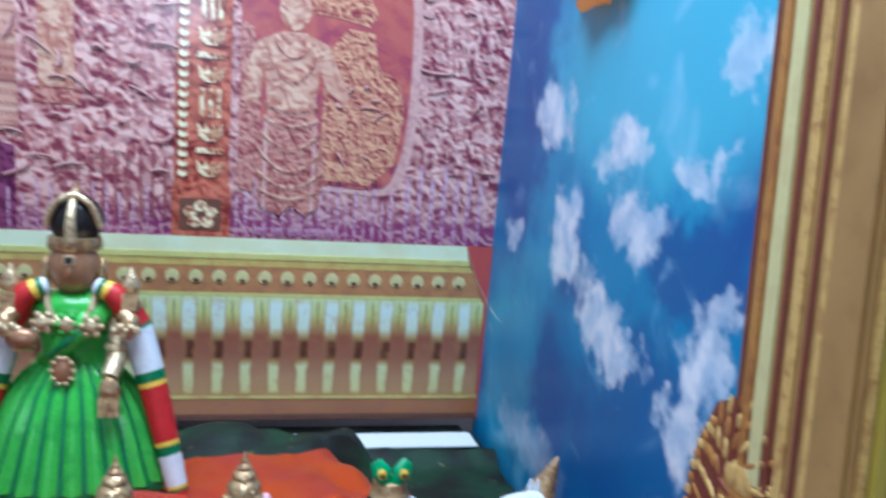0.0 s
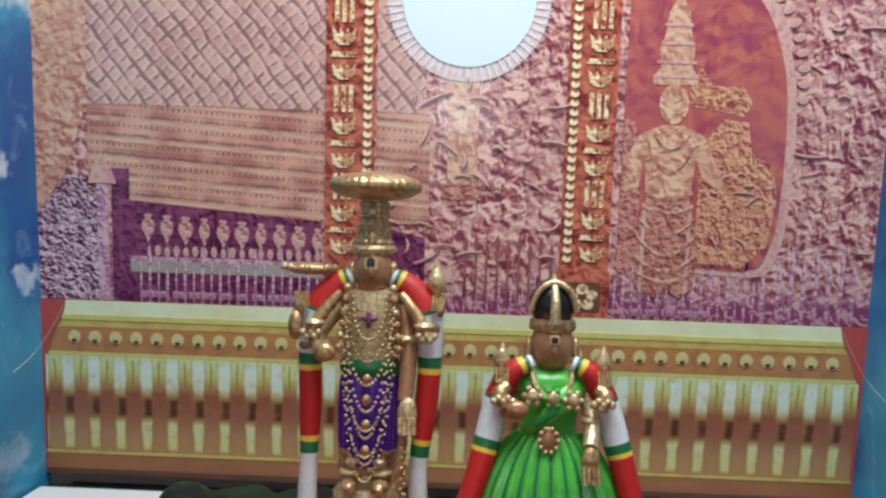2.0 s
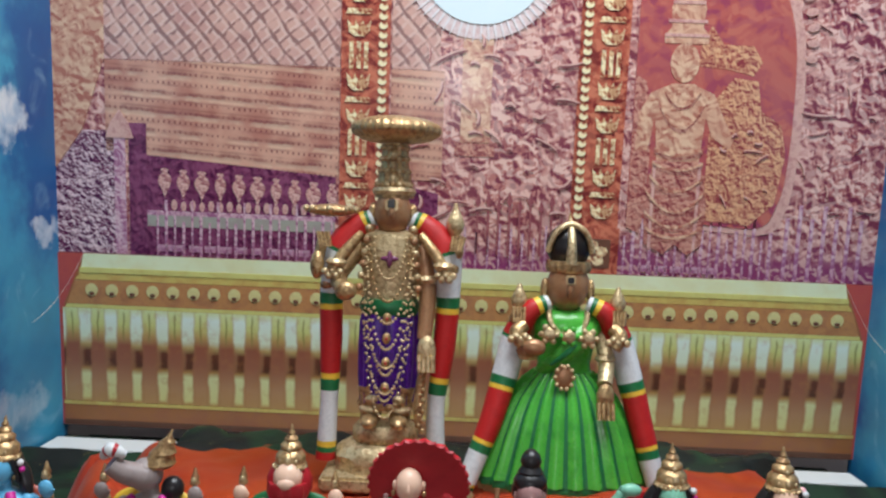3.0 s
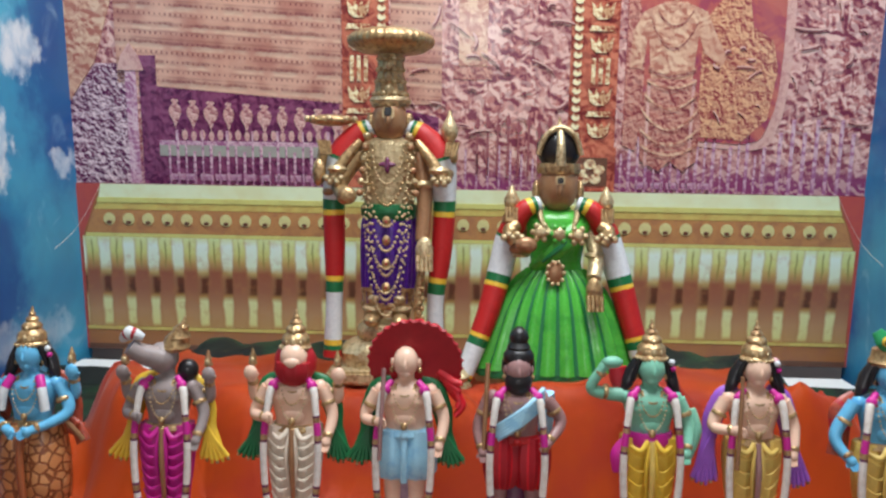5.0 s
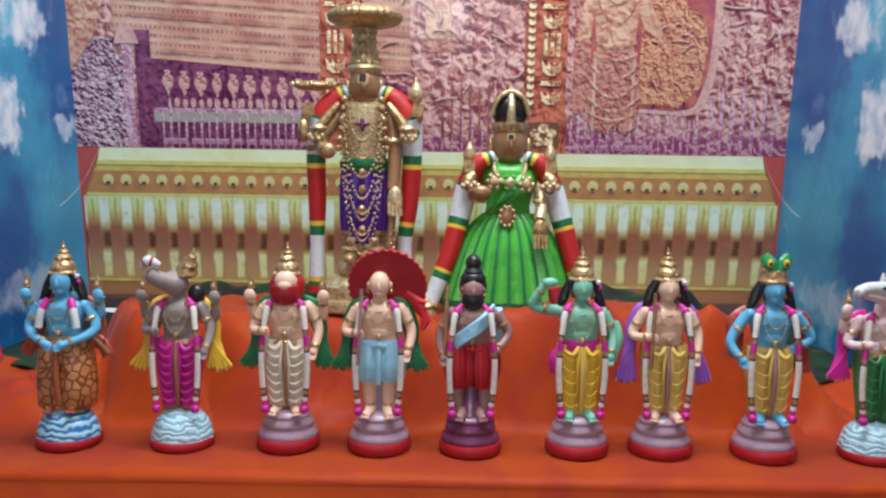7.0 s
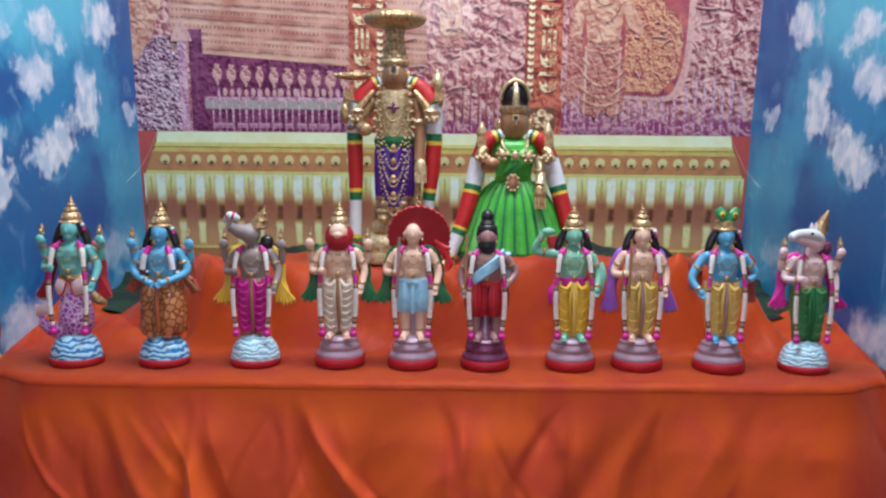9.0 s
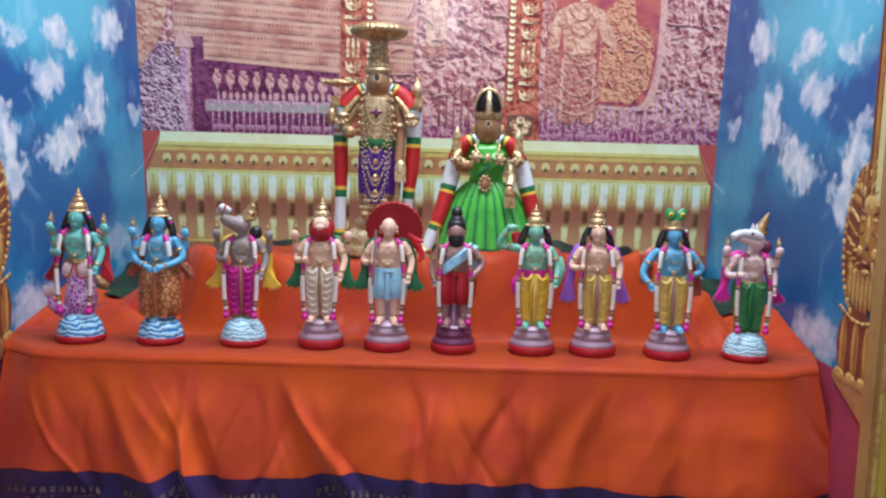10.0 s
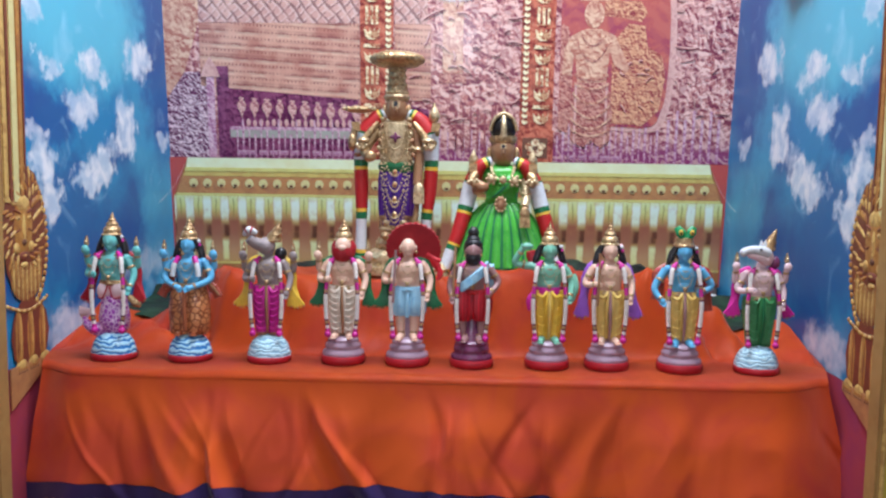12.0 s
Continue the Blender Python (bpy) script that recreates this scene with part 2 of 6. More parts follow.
    bump(nd, lk, p, noise_of(nd, lk, c, 5, 2), 0.25, 0.01)
    return m


def print_bands(name, kind):
    """Printed courses of moulding, or a printed net of lozenges."""
    m, nd, lk, p = nodes_of(name)
    c = coords(nd)
    wob = noise_of(nd, lk, c, 30, 3, 0.8)
    sep = nd.new("ShaderNodeSeparateXYZ")
    lk.new(c, sep.inputs[0])
    x, z = sep.outputs[0], sep.outputs[2]

    def stripes(v, per, soft=0.3, at=0.62):
        s = calc(nd, lk, "SINE", calc(nd, lk, "MULTIPLY", v, 2 * math.pi / per))
        s = calc(nd, lk, "ADD", s, calc(nd, lk, "MULTIPLY", calc(nd, lk, "SUBTRACT", wob, 0.5), 1.6))
        return ramp(nd, lk, s, at - soft, at + soft)
    light, mid, dark = (0.66, 0.37, 0.27), (0.47, 0.20, 0.15), (0.17, 0.04, 0.05)
    base = mixer(nd, lk, ramp(nd, lk, noise_of(nd, lk, c, 12, 3), 0.4, 0.65), light, mid)
    if kind == "net":
        shake = calc(nd, lk, "MULTIPLY", calc(nd, lk, "SUBTRACT", noise_of(nd, lk, c, 11, 3), 0.5), 0.035)
        x = calc(nd, lk, "ADD", x, shake)
        u = calc(nd, lk, "ADD", x, calc(nd, lk, "MULTIPLY", z, 0.8))
        v = calc(nd, lk, "SUBTRACT", x, calc(nd, lk, "MULTIPLY", z, 1.1))
        broken = ramp(nd, lk, noise_of(nd, lk, c, 55, 2), 0.36, 0.56)
        k = calc(nd, lk, "MAXIMUM", stripes(u, 0.036, 0.2, 0.80), calc(nd, lk, "MULTIPLY", stripes(v, 0.032, 0.2, 0.82), broken))
        pale = calc(nd, lk, "MAXIMUM", stripes(calc(nd, lk, "ADD", u, 0.008), 0.036, 0.2, 0.75), stripes(calc(nd, lk, "ADD", v, 0.007), 0.032, 0.2, 0.8))
        base = mixer(nd, lk, calc(nd, lk, "MULTIPLY", pale, 0.4), mixer(nd, lk, 0.45, base, (0.62, 0.40, 0.38)), (0.80, 0.62, 0.56))
        col = mixer(nd, lk, calc(nd, lk, "MULTIPLY", k, 0.78), base, (0.20, 0.09, 0.09))
    else:
        slope = calc(nd, lk, "ADD", z, calc(nd, lk, "MULTIPLY", x, 0.06))
        k = calc(nd, lk, "MAXIMUM", stripes(slope, 0.037), calc(nd, lk, "MULTIPLY", stripes(slope, 0.0148), 0.6))
        dots = calc(nd, lk, "MULTIPLY", stripes(x, 0.0105), stripes(calc(nd, lk, "ADD", slope, 0.012), 0.0185))
        worn = ramp(nd, lk, noise_of(nd, lk, c, 24, 4, 0.5), 0.30, 0.60)
        k = calc(nd, lk, "MULTIPLY", k, worn)
        col = mixer(nd, lk, calc(nd, lk, "MULTIPLY", calc(nd, lk, "MAXIMUM", calc(nd, lk, "MULTIPLY", k, 0.75), dots), 0.8), base, dark)
        lift = calc(nd, lk, "MULTIPLY", stripes(calc(nd, lk, "ADD", slope, 0.006), 0.037, 0.3, 0.75), worn)
        col = mixer(nd, lk, calc(nd, lk, "MULTIPLY", lift, 0.5), col, (0.82, 0.60, 0.42))
    lk.new(col, p.inputs["Base Color"])
    p.inputs["Roughness"].default_value = 0.20
    return m


INK_PINK = print_engraved("ink_engraved_pink", (0.80, 0.53, 0.46), (0.50, 0.185, 0.165), (0.20, 0.035, 0.065), 38, 0.25, (0.24, 0.04, 0.14), (0.355, 0.43), 0.22)
INK_RIGHT = print_engraved("ink_engraved_rose", (0.80, 0.54, 0.47), (0.49, 0.18, 0.165), (0.19, 0.035, 0.065), 40, 0.25, (0.25, 0.05, 0.14), (0.37, 0.46), 0.24)
INK_LEFT = print_engraved("ink_engraved_mauve", (0.80, 0.62, 0.64), (0.20, 0.045, 0.11), (0.08, 0.012, 0.055), 84, 0.0, None, (0.36, 0.5), 0.25)
INK_TAN = print_engraved("ink_tan", (0.74, 0.50, 0.34), (0.60, 0.32, 0.22), (0.42, 0.15, 0.11), 40, 0.5)
INK_RED = print_engraved("ink_red_field", (0.52, 0.155, 0.12), (0.44, 0.10, 0.095), (0.32, 0.06, 0.11), 17, 0.5)
INK_ORANGE = print_engraved("ink_ornament_orange", (0.72, 0.42, 0.24), (0.53, 0.21, 0.13), (0.27, 0.05, 0.06), 70, 0.1)
INK_BROWN = print_engraved("ink_figure_brown", (0.62, 0.33, 0.25), (0.46, 0.16, 0.13), (0.24, 0.05, 0.06), 58, 0.2)
INK_PURPLE = print_engraved("ink_purple", (0.26, 0.07, 0.15), (0.17, 0.03, 0.09), (0.08, 0.01, 0.05), 36, 0.3)
INK_LILAC = print_engraved("ink_lilac", (0.70, 0.50, 0.55), (0.56, 0.30, 0.38), (0.34, 0.12, 0.24), 60, 0.3)
INK_NET = print_bands("ink_net", "net")
INK_COURSES = print_bands("ink_courses", "courses")
INK_PILLAR = print_engraved("ink_pillar_red", (0.60, 0.19, 0.11), (0.40, 0.075, 0.048), (0.18, 0.02, 0.02), 30, 0.2)
INK_GOLD = print_engraved("ink_gold", (0.90, 0.80, 0.50), (0.70, 0.44, 0.22), (0.30, 0.07, 0.04), 48, 0.1)
INK_BEIGE = paint("ink_beige", (0.68, 0.42, 0.36), 0.35, 0, (0.42, 0.16, 0.17), 80, 0.7, 0.0)
INK_LAMP = print_engraved("ink_hanging_lamp", (0.74, 0.48, 0.42), (0.58, 0.28, 0.24), (0.26, 0.06, 0.10), 130, 0.0)
INK_GREENISH = paint("ink_grey_green", (0.36, 0.36, 0.30), 0.35, 0, (0.3, 0.2, 0.22), 30, 0.5, 0.0)
INK_SUN = paint("ink_white_sun", (0.74, 0.88, 0.92), 0.3, 0, (0.8, 0.92, 0.96), 6, 0.2, 0.0)
INK_RAY = paint("ink_sun_ray", (0.80, 0.76, 0.77), 0.3, 0, (0.6, 0.5, 0.52), 60, 0.4, 0.0)
SUN_RING = paint("ink_sun_ring", (0.78, 0.66, 0.65), 0.3, 0, (0.64, 0.44, 0.43), 90, 0.8, 0.0)
SCROLL_LIGHT = paint("ink_scroll_light", (0.72, 0.46, 0.40), 0.22, 0, (0.54, 0.24, 0.22), 70, 0.9, 0.0)
SCROLL_DARK = paint("ink_scroll_dark", (0.30, 0.08, 0.10), 0.22, 0, (0.40, 0.14, 0.14), 70, 0.9, 0.0)
CAP_LIGHT = paint("ink_parapet_pale", (0.76, 0.84, 0.56), 0.33, 0, (0.68, 0.66, 0.34), 8, 0.6, 0.0)
CAP_GOLD = paint("ink_parapet_gold", (0.62, 0.50, 0.14), 0.33, 0, (0.48, 0.27, 0.08), 25, 0.7, 0.0)
CAP_BROWN = paint("ink_parapet_brown", (0.36, 0.14, 0.045), 0.33, 0, (0.32, 0.12, 0.06), 22, 0.8, 0.0)
CAP_GREEN = paint("ink_tooth_green", (0.64, 0.62, 0.20), 0.33, 0, (0.55, 0.46, 0.14), 30, 0.6, 0.0)
CAP_LOW = paint("ink_tooth_cream", (0.66, 0.62, 0.28), 0.33, 0, (0.56, 0.46, 0.2), 30, 0.6, 0.0)
CAP_DARK = paint("ink_slot_dark", (0.14, 0.06, 0.035), 0.33, 0, (0.2, 0.08, 0.05), 40, 0.6, 0.0)
CAP_RIB = paint("ink_rib_ochre", (0.50, 0.24, 0.09), 0.33, 0, (0.34, 0.14, 0.07), 30, 0.7, 0.0)


def tone_curve(nd, lk, fac, stops):
    n = nd.new("ShaderNodeValToRGB")
    e = n.color_ramp.elements
    e[0].position, e[0].color = stops[0][0], (*stops[0][1], 1)
    e[1].position, e[1].color = stops[-1][0], (*stops[-1][1], 1)
    for at, col in stops[1:-1]:
        e.new(at).color = (*col, 1)
    lk.new(fac, n.inputs[0])
    return n.outputs[0]


def print_balusters():
    """Soft airbrushed print of a row of stubby balusters."""
    m, nd, lk, p = nodes_of("ink_balusters")
    c = coords(nd)
    sep = nd.new("ShaderNodeSeparateXYZ")
    lk.new(c, sep.inputs[0])
    wob = calc(nd, lk, "MULTIPLY", calc(nd, lk, "SUBTRACT", noise_of(nd, lk, c, 34, 3), 0.5), 0.008)
    x = calc(nd, lk, "ADD", sep.outputs[0], wob)
    h = calc(nd, lk, "ADD", calc(nd, lk, "DIVIDE", calc(nd, lk, "SUBTRACT", sep.outputs[2], 0.052), 0.193), calc(nd, lk, "MULTIPLY", wob, 4.0))
    u = calc(nd, lk, "FRACT", calc(nd, lk, "DIVIDE", calc(nd, lk, "ADD", x, 0.9294), 0.05184))
    side = calc(nd, lk, "SUBTRACT", u, 0.5)
    d = calc(nd, lk, "ABSOLUTE", side)
    rib = tone_curve(nd, lk, h, ((0.0, (0.46, 0.26, 0.10)), (0.18, (0.44, 0.24, 0.12)), (0.42, (0.33, 0.13, 0.075)), (0.62, (0.31, 0.105, 0.06)), (0.74, (0.50, 0.34, 0.12)), (0.84, (0.60, 0.62, 0.22)), (1.0, (0.64, 0.72, 0.36))))
    gap = tone_curve(nd, lk, h, ((0.0, (0.46, 0.24, 0.07)), (0.05, (0.64, 0.60, 0.25)), (0.30, (0.66, 0.66, 0.34)), (0.36, (0.40, 0.22, 0.07)), (0.40, (0.10, 0.035, 0.02)), (0.55, (0.14, 0.045, 0.025)), (0.62, (0.50, 0.36, 0.14)), (0.70, (0.68, 0.76, 0.56)), (0.92, (0.72, 0.84, 0.74)), (1.0, (0.66, 0.72, 0.40))))
    bulge = calc(nd, lk, "MULTIPLY", calc(nd, lk, "ABSOLUTE", calc(nd, lk, "SUBTRACT", h, 0.86)), 0.10)
    col = mixer(nd, lk, ramp(nd, lk, calc(nd, lk, "ADD", d, bulge), 0.17, 0.31), gap, rib)
    notch = calc(nd, lk, "MULTIPLY", ramp(nd, lk, side, 0.02, -0.16), calc(nd, lk, "MULTIPLY", ramp(nd, lk, h, 0.34, 0.42), ramp(nd, lk, h, 0.66, 0.56)))
    col = mixer(nd, lk, calc(nd, lk, "MULTIPLY", notch, calc(nd, lk, "MULTIPLY", ramp(nd, lk, d, 0.26, 0.18), 0.6)), col, (0.42, 0.20, 0.10))
    seam = calc(nd, lk, "MULTIPLY", ramp(nd, lk, d, 0.44, 0.49), calc(nd, lk, "MULTIPLY", ramp(nd, lk, h, 0.60, 0.78), ramp(nd, lk, h, 1.0, 0.93)))
    col = mixer(nd, lk, calc(nd, lk, "MULTIPLY", seam, 0.7), col, (0.20, 0.20, 0.05))
    line = calc(nd, lk, "MULTIPLY", ramp(nd, lk, d, 0.18, 0.24), ramp(nd, lk, d, 0.31, 0.26))
    col = mixer(nd, lk, calc(nd, lk, "MULTIPLY", line, 0.25), col, (0.34, 0.15, 0.06))
    col = mixer(nd, lk, calc(nd, lk, "MULTIPLY", ramp(nd, lk, noise_of(nd, lk, c, 60, 3), 0.5, 0.75), 0.3), col, (0.44, 0.20, 0.07))
    lk.new(col, p.inputs["Base Color"])
    p.inputs["Roughness"].default_value = 0.3
    return m


INK_BALUSTERS = print_balusters()
CAP_RED = paint("ink_side_red", (0.50, 0.09, 0.07), 0.33, 0, (0.42, 0.06, 0.08), 12, 0.5, 0.0)

LION_GOLD = paint("ink_lion_gold", (0.46, 0.22, 0.05), 0.33, 0, (0.26, 0.09, 0.03), 40, 0.8, 0.0)
LION_LIGHT = paint("ink_lion_light", (0.68, 0.46, 0.14), 0.33, 0, (0.36, 0.17, 0.05), 60, 0.8, 0.0)
LION_BROWN = paint("ink_lion_brown", (0.19, 0.05, 0.028), 0.33, 0, (0.16, 0.04, 0.03), 40, 0.7, 0.0)
# Centres (depth, height), half sizes and weight of the clouds printed on each side panel.
CLOUDS = ((-0.56, 1.02, 0.060, 0.034, 1.0), (-0.31, 1.06, 0.065, 0.042, 1.0), (-0.775, 0.995, 0.032, 0.026, 0.8),
          (-0.61, 0.925, 0.062, 0.036, 0.9), (-0.40, 0.905, 0.050, 0.040, 1.0), (-0.41, 0.845, 0.060, 0.036, 1.0),
          (-0.53, 0.795, 0.060, 0.036, 1.0), (-0.60, 0.762, 0.060, 0.030, 1.0), (-0.80, 0.785, 0.045, 0.048, 1.0),
          (-0.775, 0.725, 0.036, 0.050, 1.0), (-0.70, 0.445, 0.075, 0.050, 0.7), (-0.835, 1.10, 0.04, 0.03, 0.7),
          (-0.13, 0.86, 0.040, 0.026, 0.75), (-0.82, 0.85, 0.03, 0.02, 0.7), (-0.45, 1.30, 0.09, 0.05, 0.9),
          (-0.2, 1.42, 0.07, 0.06, 0.9), (-0.7, 1.45, 0.10, 0.06, 0.9), (-0.28, 0.53, 0.12, 0.035, 0.45))


def print_sky():
    m, nd, lk, p = nodes_of("ink_sky")
    c = coords(nd)
    warp = nd.new("ShaderNodeTexNoise")
    warp.inputs["Scale"].default_value, warp.inputs["Detail"].default_value = 14, 4
    lk.new(c, warp.inputs["Vector"])
    off = nd.new("ShaderNodeVectorMath")
    off.operation = "MULTIPLY_ADD"
    lk.new(warp.outputs["Color"], off.inputs[0])
    off.inputs[1].default_value, off.inputs[2].default_value = (0, 0.19, 0.10), (0, -0.095, -0.05)
    put = nd.new("ShaderNodeVectorMath")
    lk.new(c, put.inputs[0])
    lk.new(off.outputs[0], put.inputs[1])
    warp2 = nd.new("ShaderNodeTexNoise")
    warp2.inputs["Scale"].default_value, warp2.inputs["Detail"].default_value = 44, 5
    lk.new(c, warp2.inputs["Vector"])
    off2 = nd.new("ShaderNodeVectorMath")
    off2.operation = "MULTIPLY_ADD"
    lk.new(warp2.outputs["Color"], off2.inputs[0])
    off2.inputs[1].default_value, off2.inputs[2].default_value = (0, 0.085, 0.06), (0, -0.0425, -0.03)
    put2 = nd.new("ShaderNodeVectorMath")
    lk.new(put.outputs[0], put2.inputs[0])
    lk.new(off2.outputs[0], put2.inputs[1])
    sep = nd.new("ShaderNodeSeparateXYZ")
    lk.new(put2.outputs[0], sep.inputs[0])
    y, z = sep.outputs[1], sep.outputs[2]

    def blob(cy, cz, ry, rz):
        dy = calc(nd, lk, "DIVIDE", calc(nd, lk, "SUBTRACT", y, cy), ry)
        dz = calc(nd, lk, "DIVIDE", calc(nd, lk, "SUBTRACT", z, cz), rz)
        return calc(nd, lk, "ADD", calc(nd, lk, "MULTIPLY", dy, dy), calc(nd, lk, "MULTIPLY", dz, dz))
    broad = noise_of(nd, lk, c, 4.5, 4, 0.6)
    deep, azure, pale = (0.008, 0.085, 0.30), (0.018, 0.23, 0.46), (0.11, 0.54, 0.70)
    col = mixer(nd, lk, ramp(nd, lk, broad, 0.34, 0.62), deep, azure)
    for cy, cz, ry, rz, w in ((-0.64, 1.12, 0.40, 0.18, 0.85), (-0.14, 0.62, 0.18, 0.24, 0.36), (-0.55, 1.35, 0.45, 0.15, 0.5), (-0.30, 0.90, 0.12, 0.12, 0.3)):
        k = ramp(nd, lk, blob(cy, cz, ry, rz), 1.3, 0.2)
        col = mixer(nd, lk, calc(nd, lk, "MULTIPLY", k, w), col, pale)
    for cy, cz, ry, rz, w in ((-0.76, 0.88, 0.12, 0.06, 0.8), (-0.66, 0.64, 0.2, 0.13, 0.7), (-0.14, 1.10, 0.16, 0.30, 0.75)):
        k = ramp(nd, lk, blob(cy, cz, ry, rz), 1.3, 0.3)
        col = mixer(nd, lk, calc(nd, lk, "MULTIPLY", k, w), col, deep)
    wisp = ramp(nd, lk, noise_of(nd, lk, c, 9, 5, 1.2), 0.56, 0.74)
    col = mixer(nd, lk, calc(nd, lk, "MULTIPLY", wisp, 0.3), col, (0.45, 0.74, 0.90))
    shade = mixer(nd, lk, ramp(nd, lk, noise_of(nd, lk, c, 26, 4, 0.4), 0.35, 0.65), (0.46, 0.60, 0.74), (0.80, 0.84, 0.88))
    for cy, cz, ry, rz, w in CLOUDS:
        k = ramp(nd, lk, blob(cy, cz, ry * 1.25, rz * 1.12), 1.5, 0.15)
        col = mixer(nd, lk, calc(nd, lk, "MULTIPLY", k, w * 0.95), col, shade)
    lk.new(col, p.inputs["Base Color"])
    p.inputs["Roughness"].default_value = 0.38
    bump(nd, lk, p, noise_of(nd, lk, c, 4, 2), 0.3, 0.012)
    return m


INK_SKY = print_sky()


# ---- mesh helpers ----
def mesh_object(name, bm, mats, parent=None, label="", smooth=False):
    me = bpy.data.meshes.new(name)
    bmesh.ops.recalc_face_normals(bm, faces=bm.faces)
    bm.to_mesh(me)
    bm.free()
    for m in mats:
        me.materials.append(m)
    if smooth:
        for f in me.polygons:
            f.use_smooth = True
        me.set_sharp_from_angle(angle=radians(48))
    ob = new(name, me)
    if parent:
        ob.parent = parent
    if label:
        ob["label"] = label
    return ob


def part(name, bm, material, parent, label="", smooth=False):
    return mesh_object(name, bm, [material], parent, label, smooth)


def again(ob, x, y, z, sx=1.0, sz=1.0):
    """A repeat of a piece on the same mesh, at another place under the same parent."""
    o = ob.copy()
    scene.collection.objects.link(o)
    o.location, o.scale = (x, y, z), (sx, 1, sz)
    return o


def box_bm(x0, x1, y0, y1, z0, z1, bevel=0.0):
    bm = bmesh.new()
    bmesh.ops.create_cube(bm, size=1)
    for v in bm.verts:
        v.co = Vector((x0 + (v.co.x + 0.5) * (x1 - x0), y0 + (v.co.y + 0.5) * (y1 - y0), z0 + (v.co.z + 0.5) * (z1 - z0)))
    if bevel:
        bmesh.ops.bevel(bm, geom=bm.edges[:], offset=bevel, segments=2, affect="EDGES")
    return bm


def slab_bm(outline, y_front, y_back):
    """A flat piece with the given outline in x and z."""
    bm = bmesh.new()
    f = bm.faces.new([bm.verts.new((x, y_front, z)) for x, z in outline])
    r = bmesh.ops.extrude_face_region(bm, geom=[f])
    for v in r["geom"]:
        if isinstance(v, bmesh.types.BMVert):
            v.co.y = y_back
    return bm


def oval(cx, cz, rx, rz, n=20, start=0.0, end=360.0):
    steps = n if end - start >= 360 else n + 1
    return [(cx + rx * math.cos(radians(start + (end - start) * i / n)), cz + rz * math.sin(radians(start + (end - start) * i / n))) for i in range(steps)]


def grid_bm(nx, ny, fn):
    bm = bmesh.new()
    rows = [[bm.verts.new(fn(i / nx, j / ny)) for i in range(nx + 1)] for j in range(ny + 1)]
    for j in range(ny):
        for i in range(nx):
            bm.faces.new((rows[j][i], rows[j][i + 1], rows[j + 1][i + 1], rows[j + 1][i]))
    return bm


def step(a, b, v):
    t = min(1, max(0, (v - a) / (b - a)))
    return t * t * (3 - 2 * t)


# ---- the room ----
def room():
    for name, b in (("floor", (-2.2, 2.2, -3.4, 0.6, -0.1, 0.0)), ("ceiling", (-2.2, 2.2, -3.4, 0.6, 2.6, 2.7)),
                    ("wall_north", (-2.2, 2.2, 0.5, 0.6, 0, 2.6)), ("wall_south", (-2.2, 2.2, -3.4, -3.3, 0, 2.6)),
                    ("wall_west", (-2.3, -2.2, -3.4, 0.6, 0, 2.6)), ("wall_east", (2.2, 2.3, -3.4, 0.6, 0, 2.6))):
        ob = mesh_object(name, box_bm(*b), [FLOOR if name == "floor" else WALL])
        tagged(ob, "plain cream painted room " + name.split("_")[0] if name != "floor" else "plain brown tiled room floor", name.split("_")[0], kind="structure")


room()


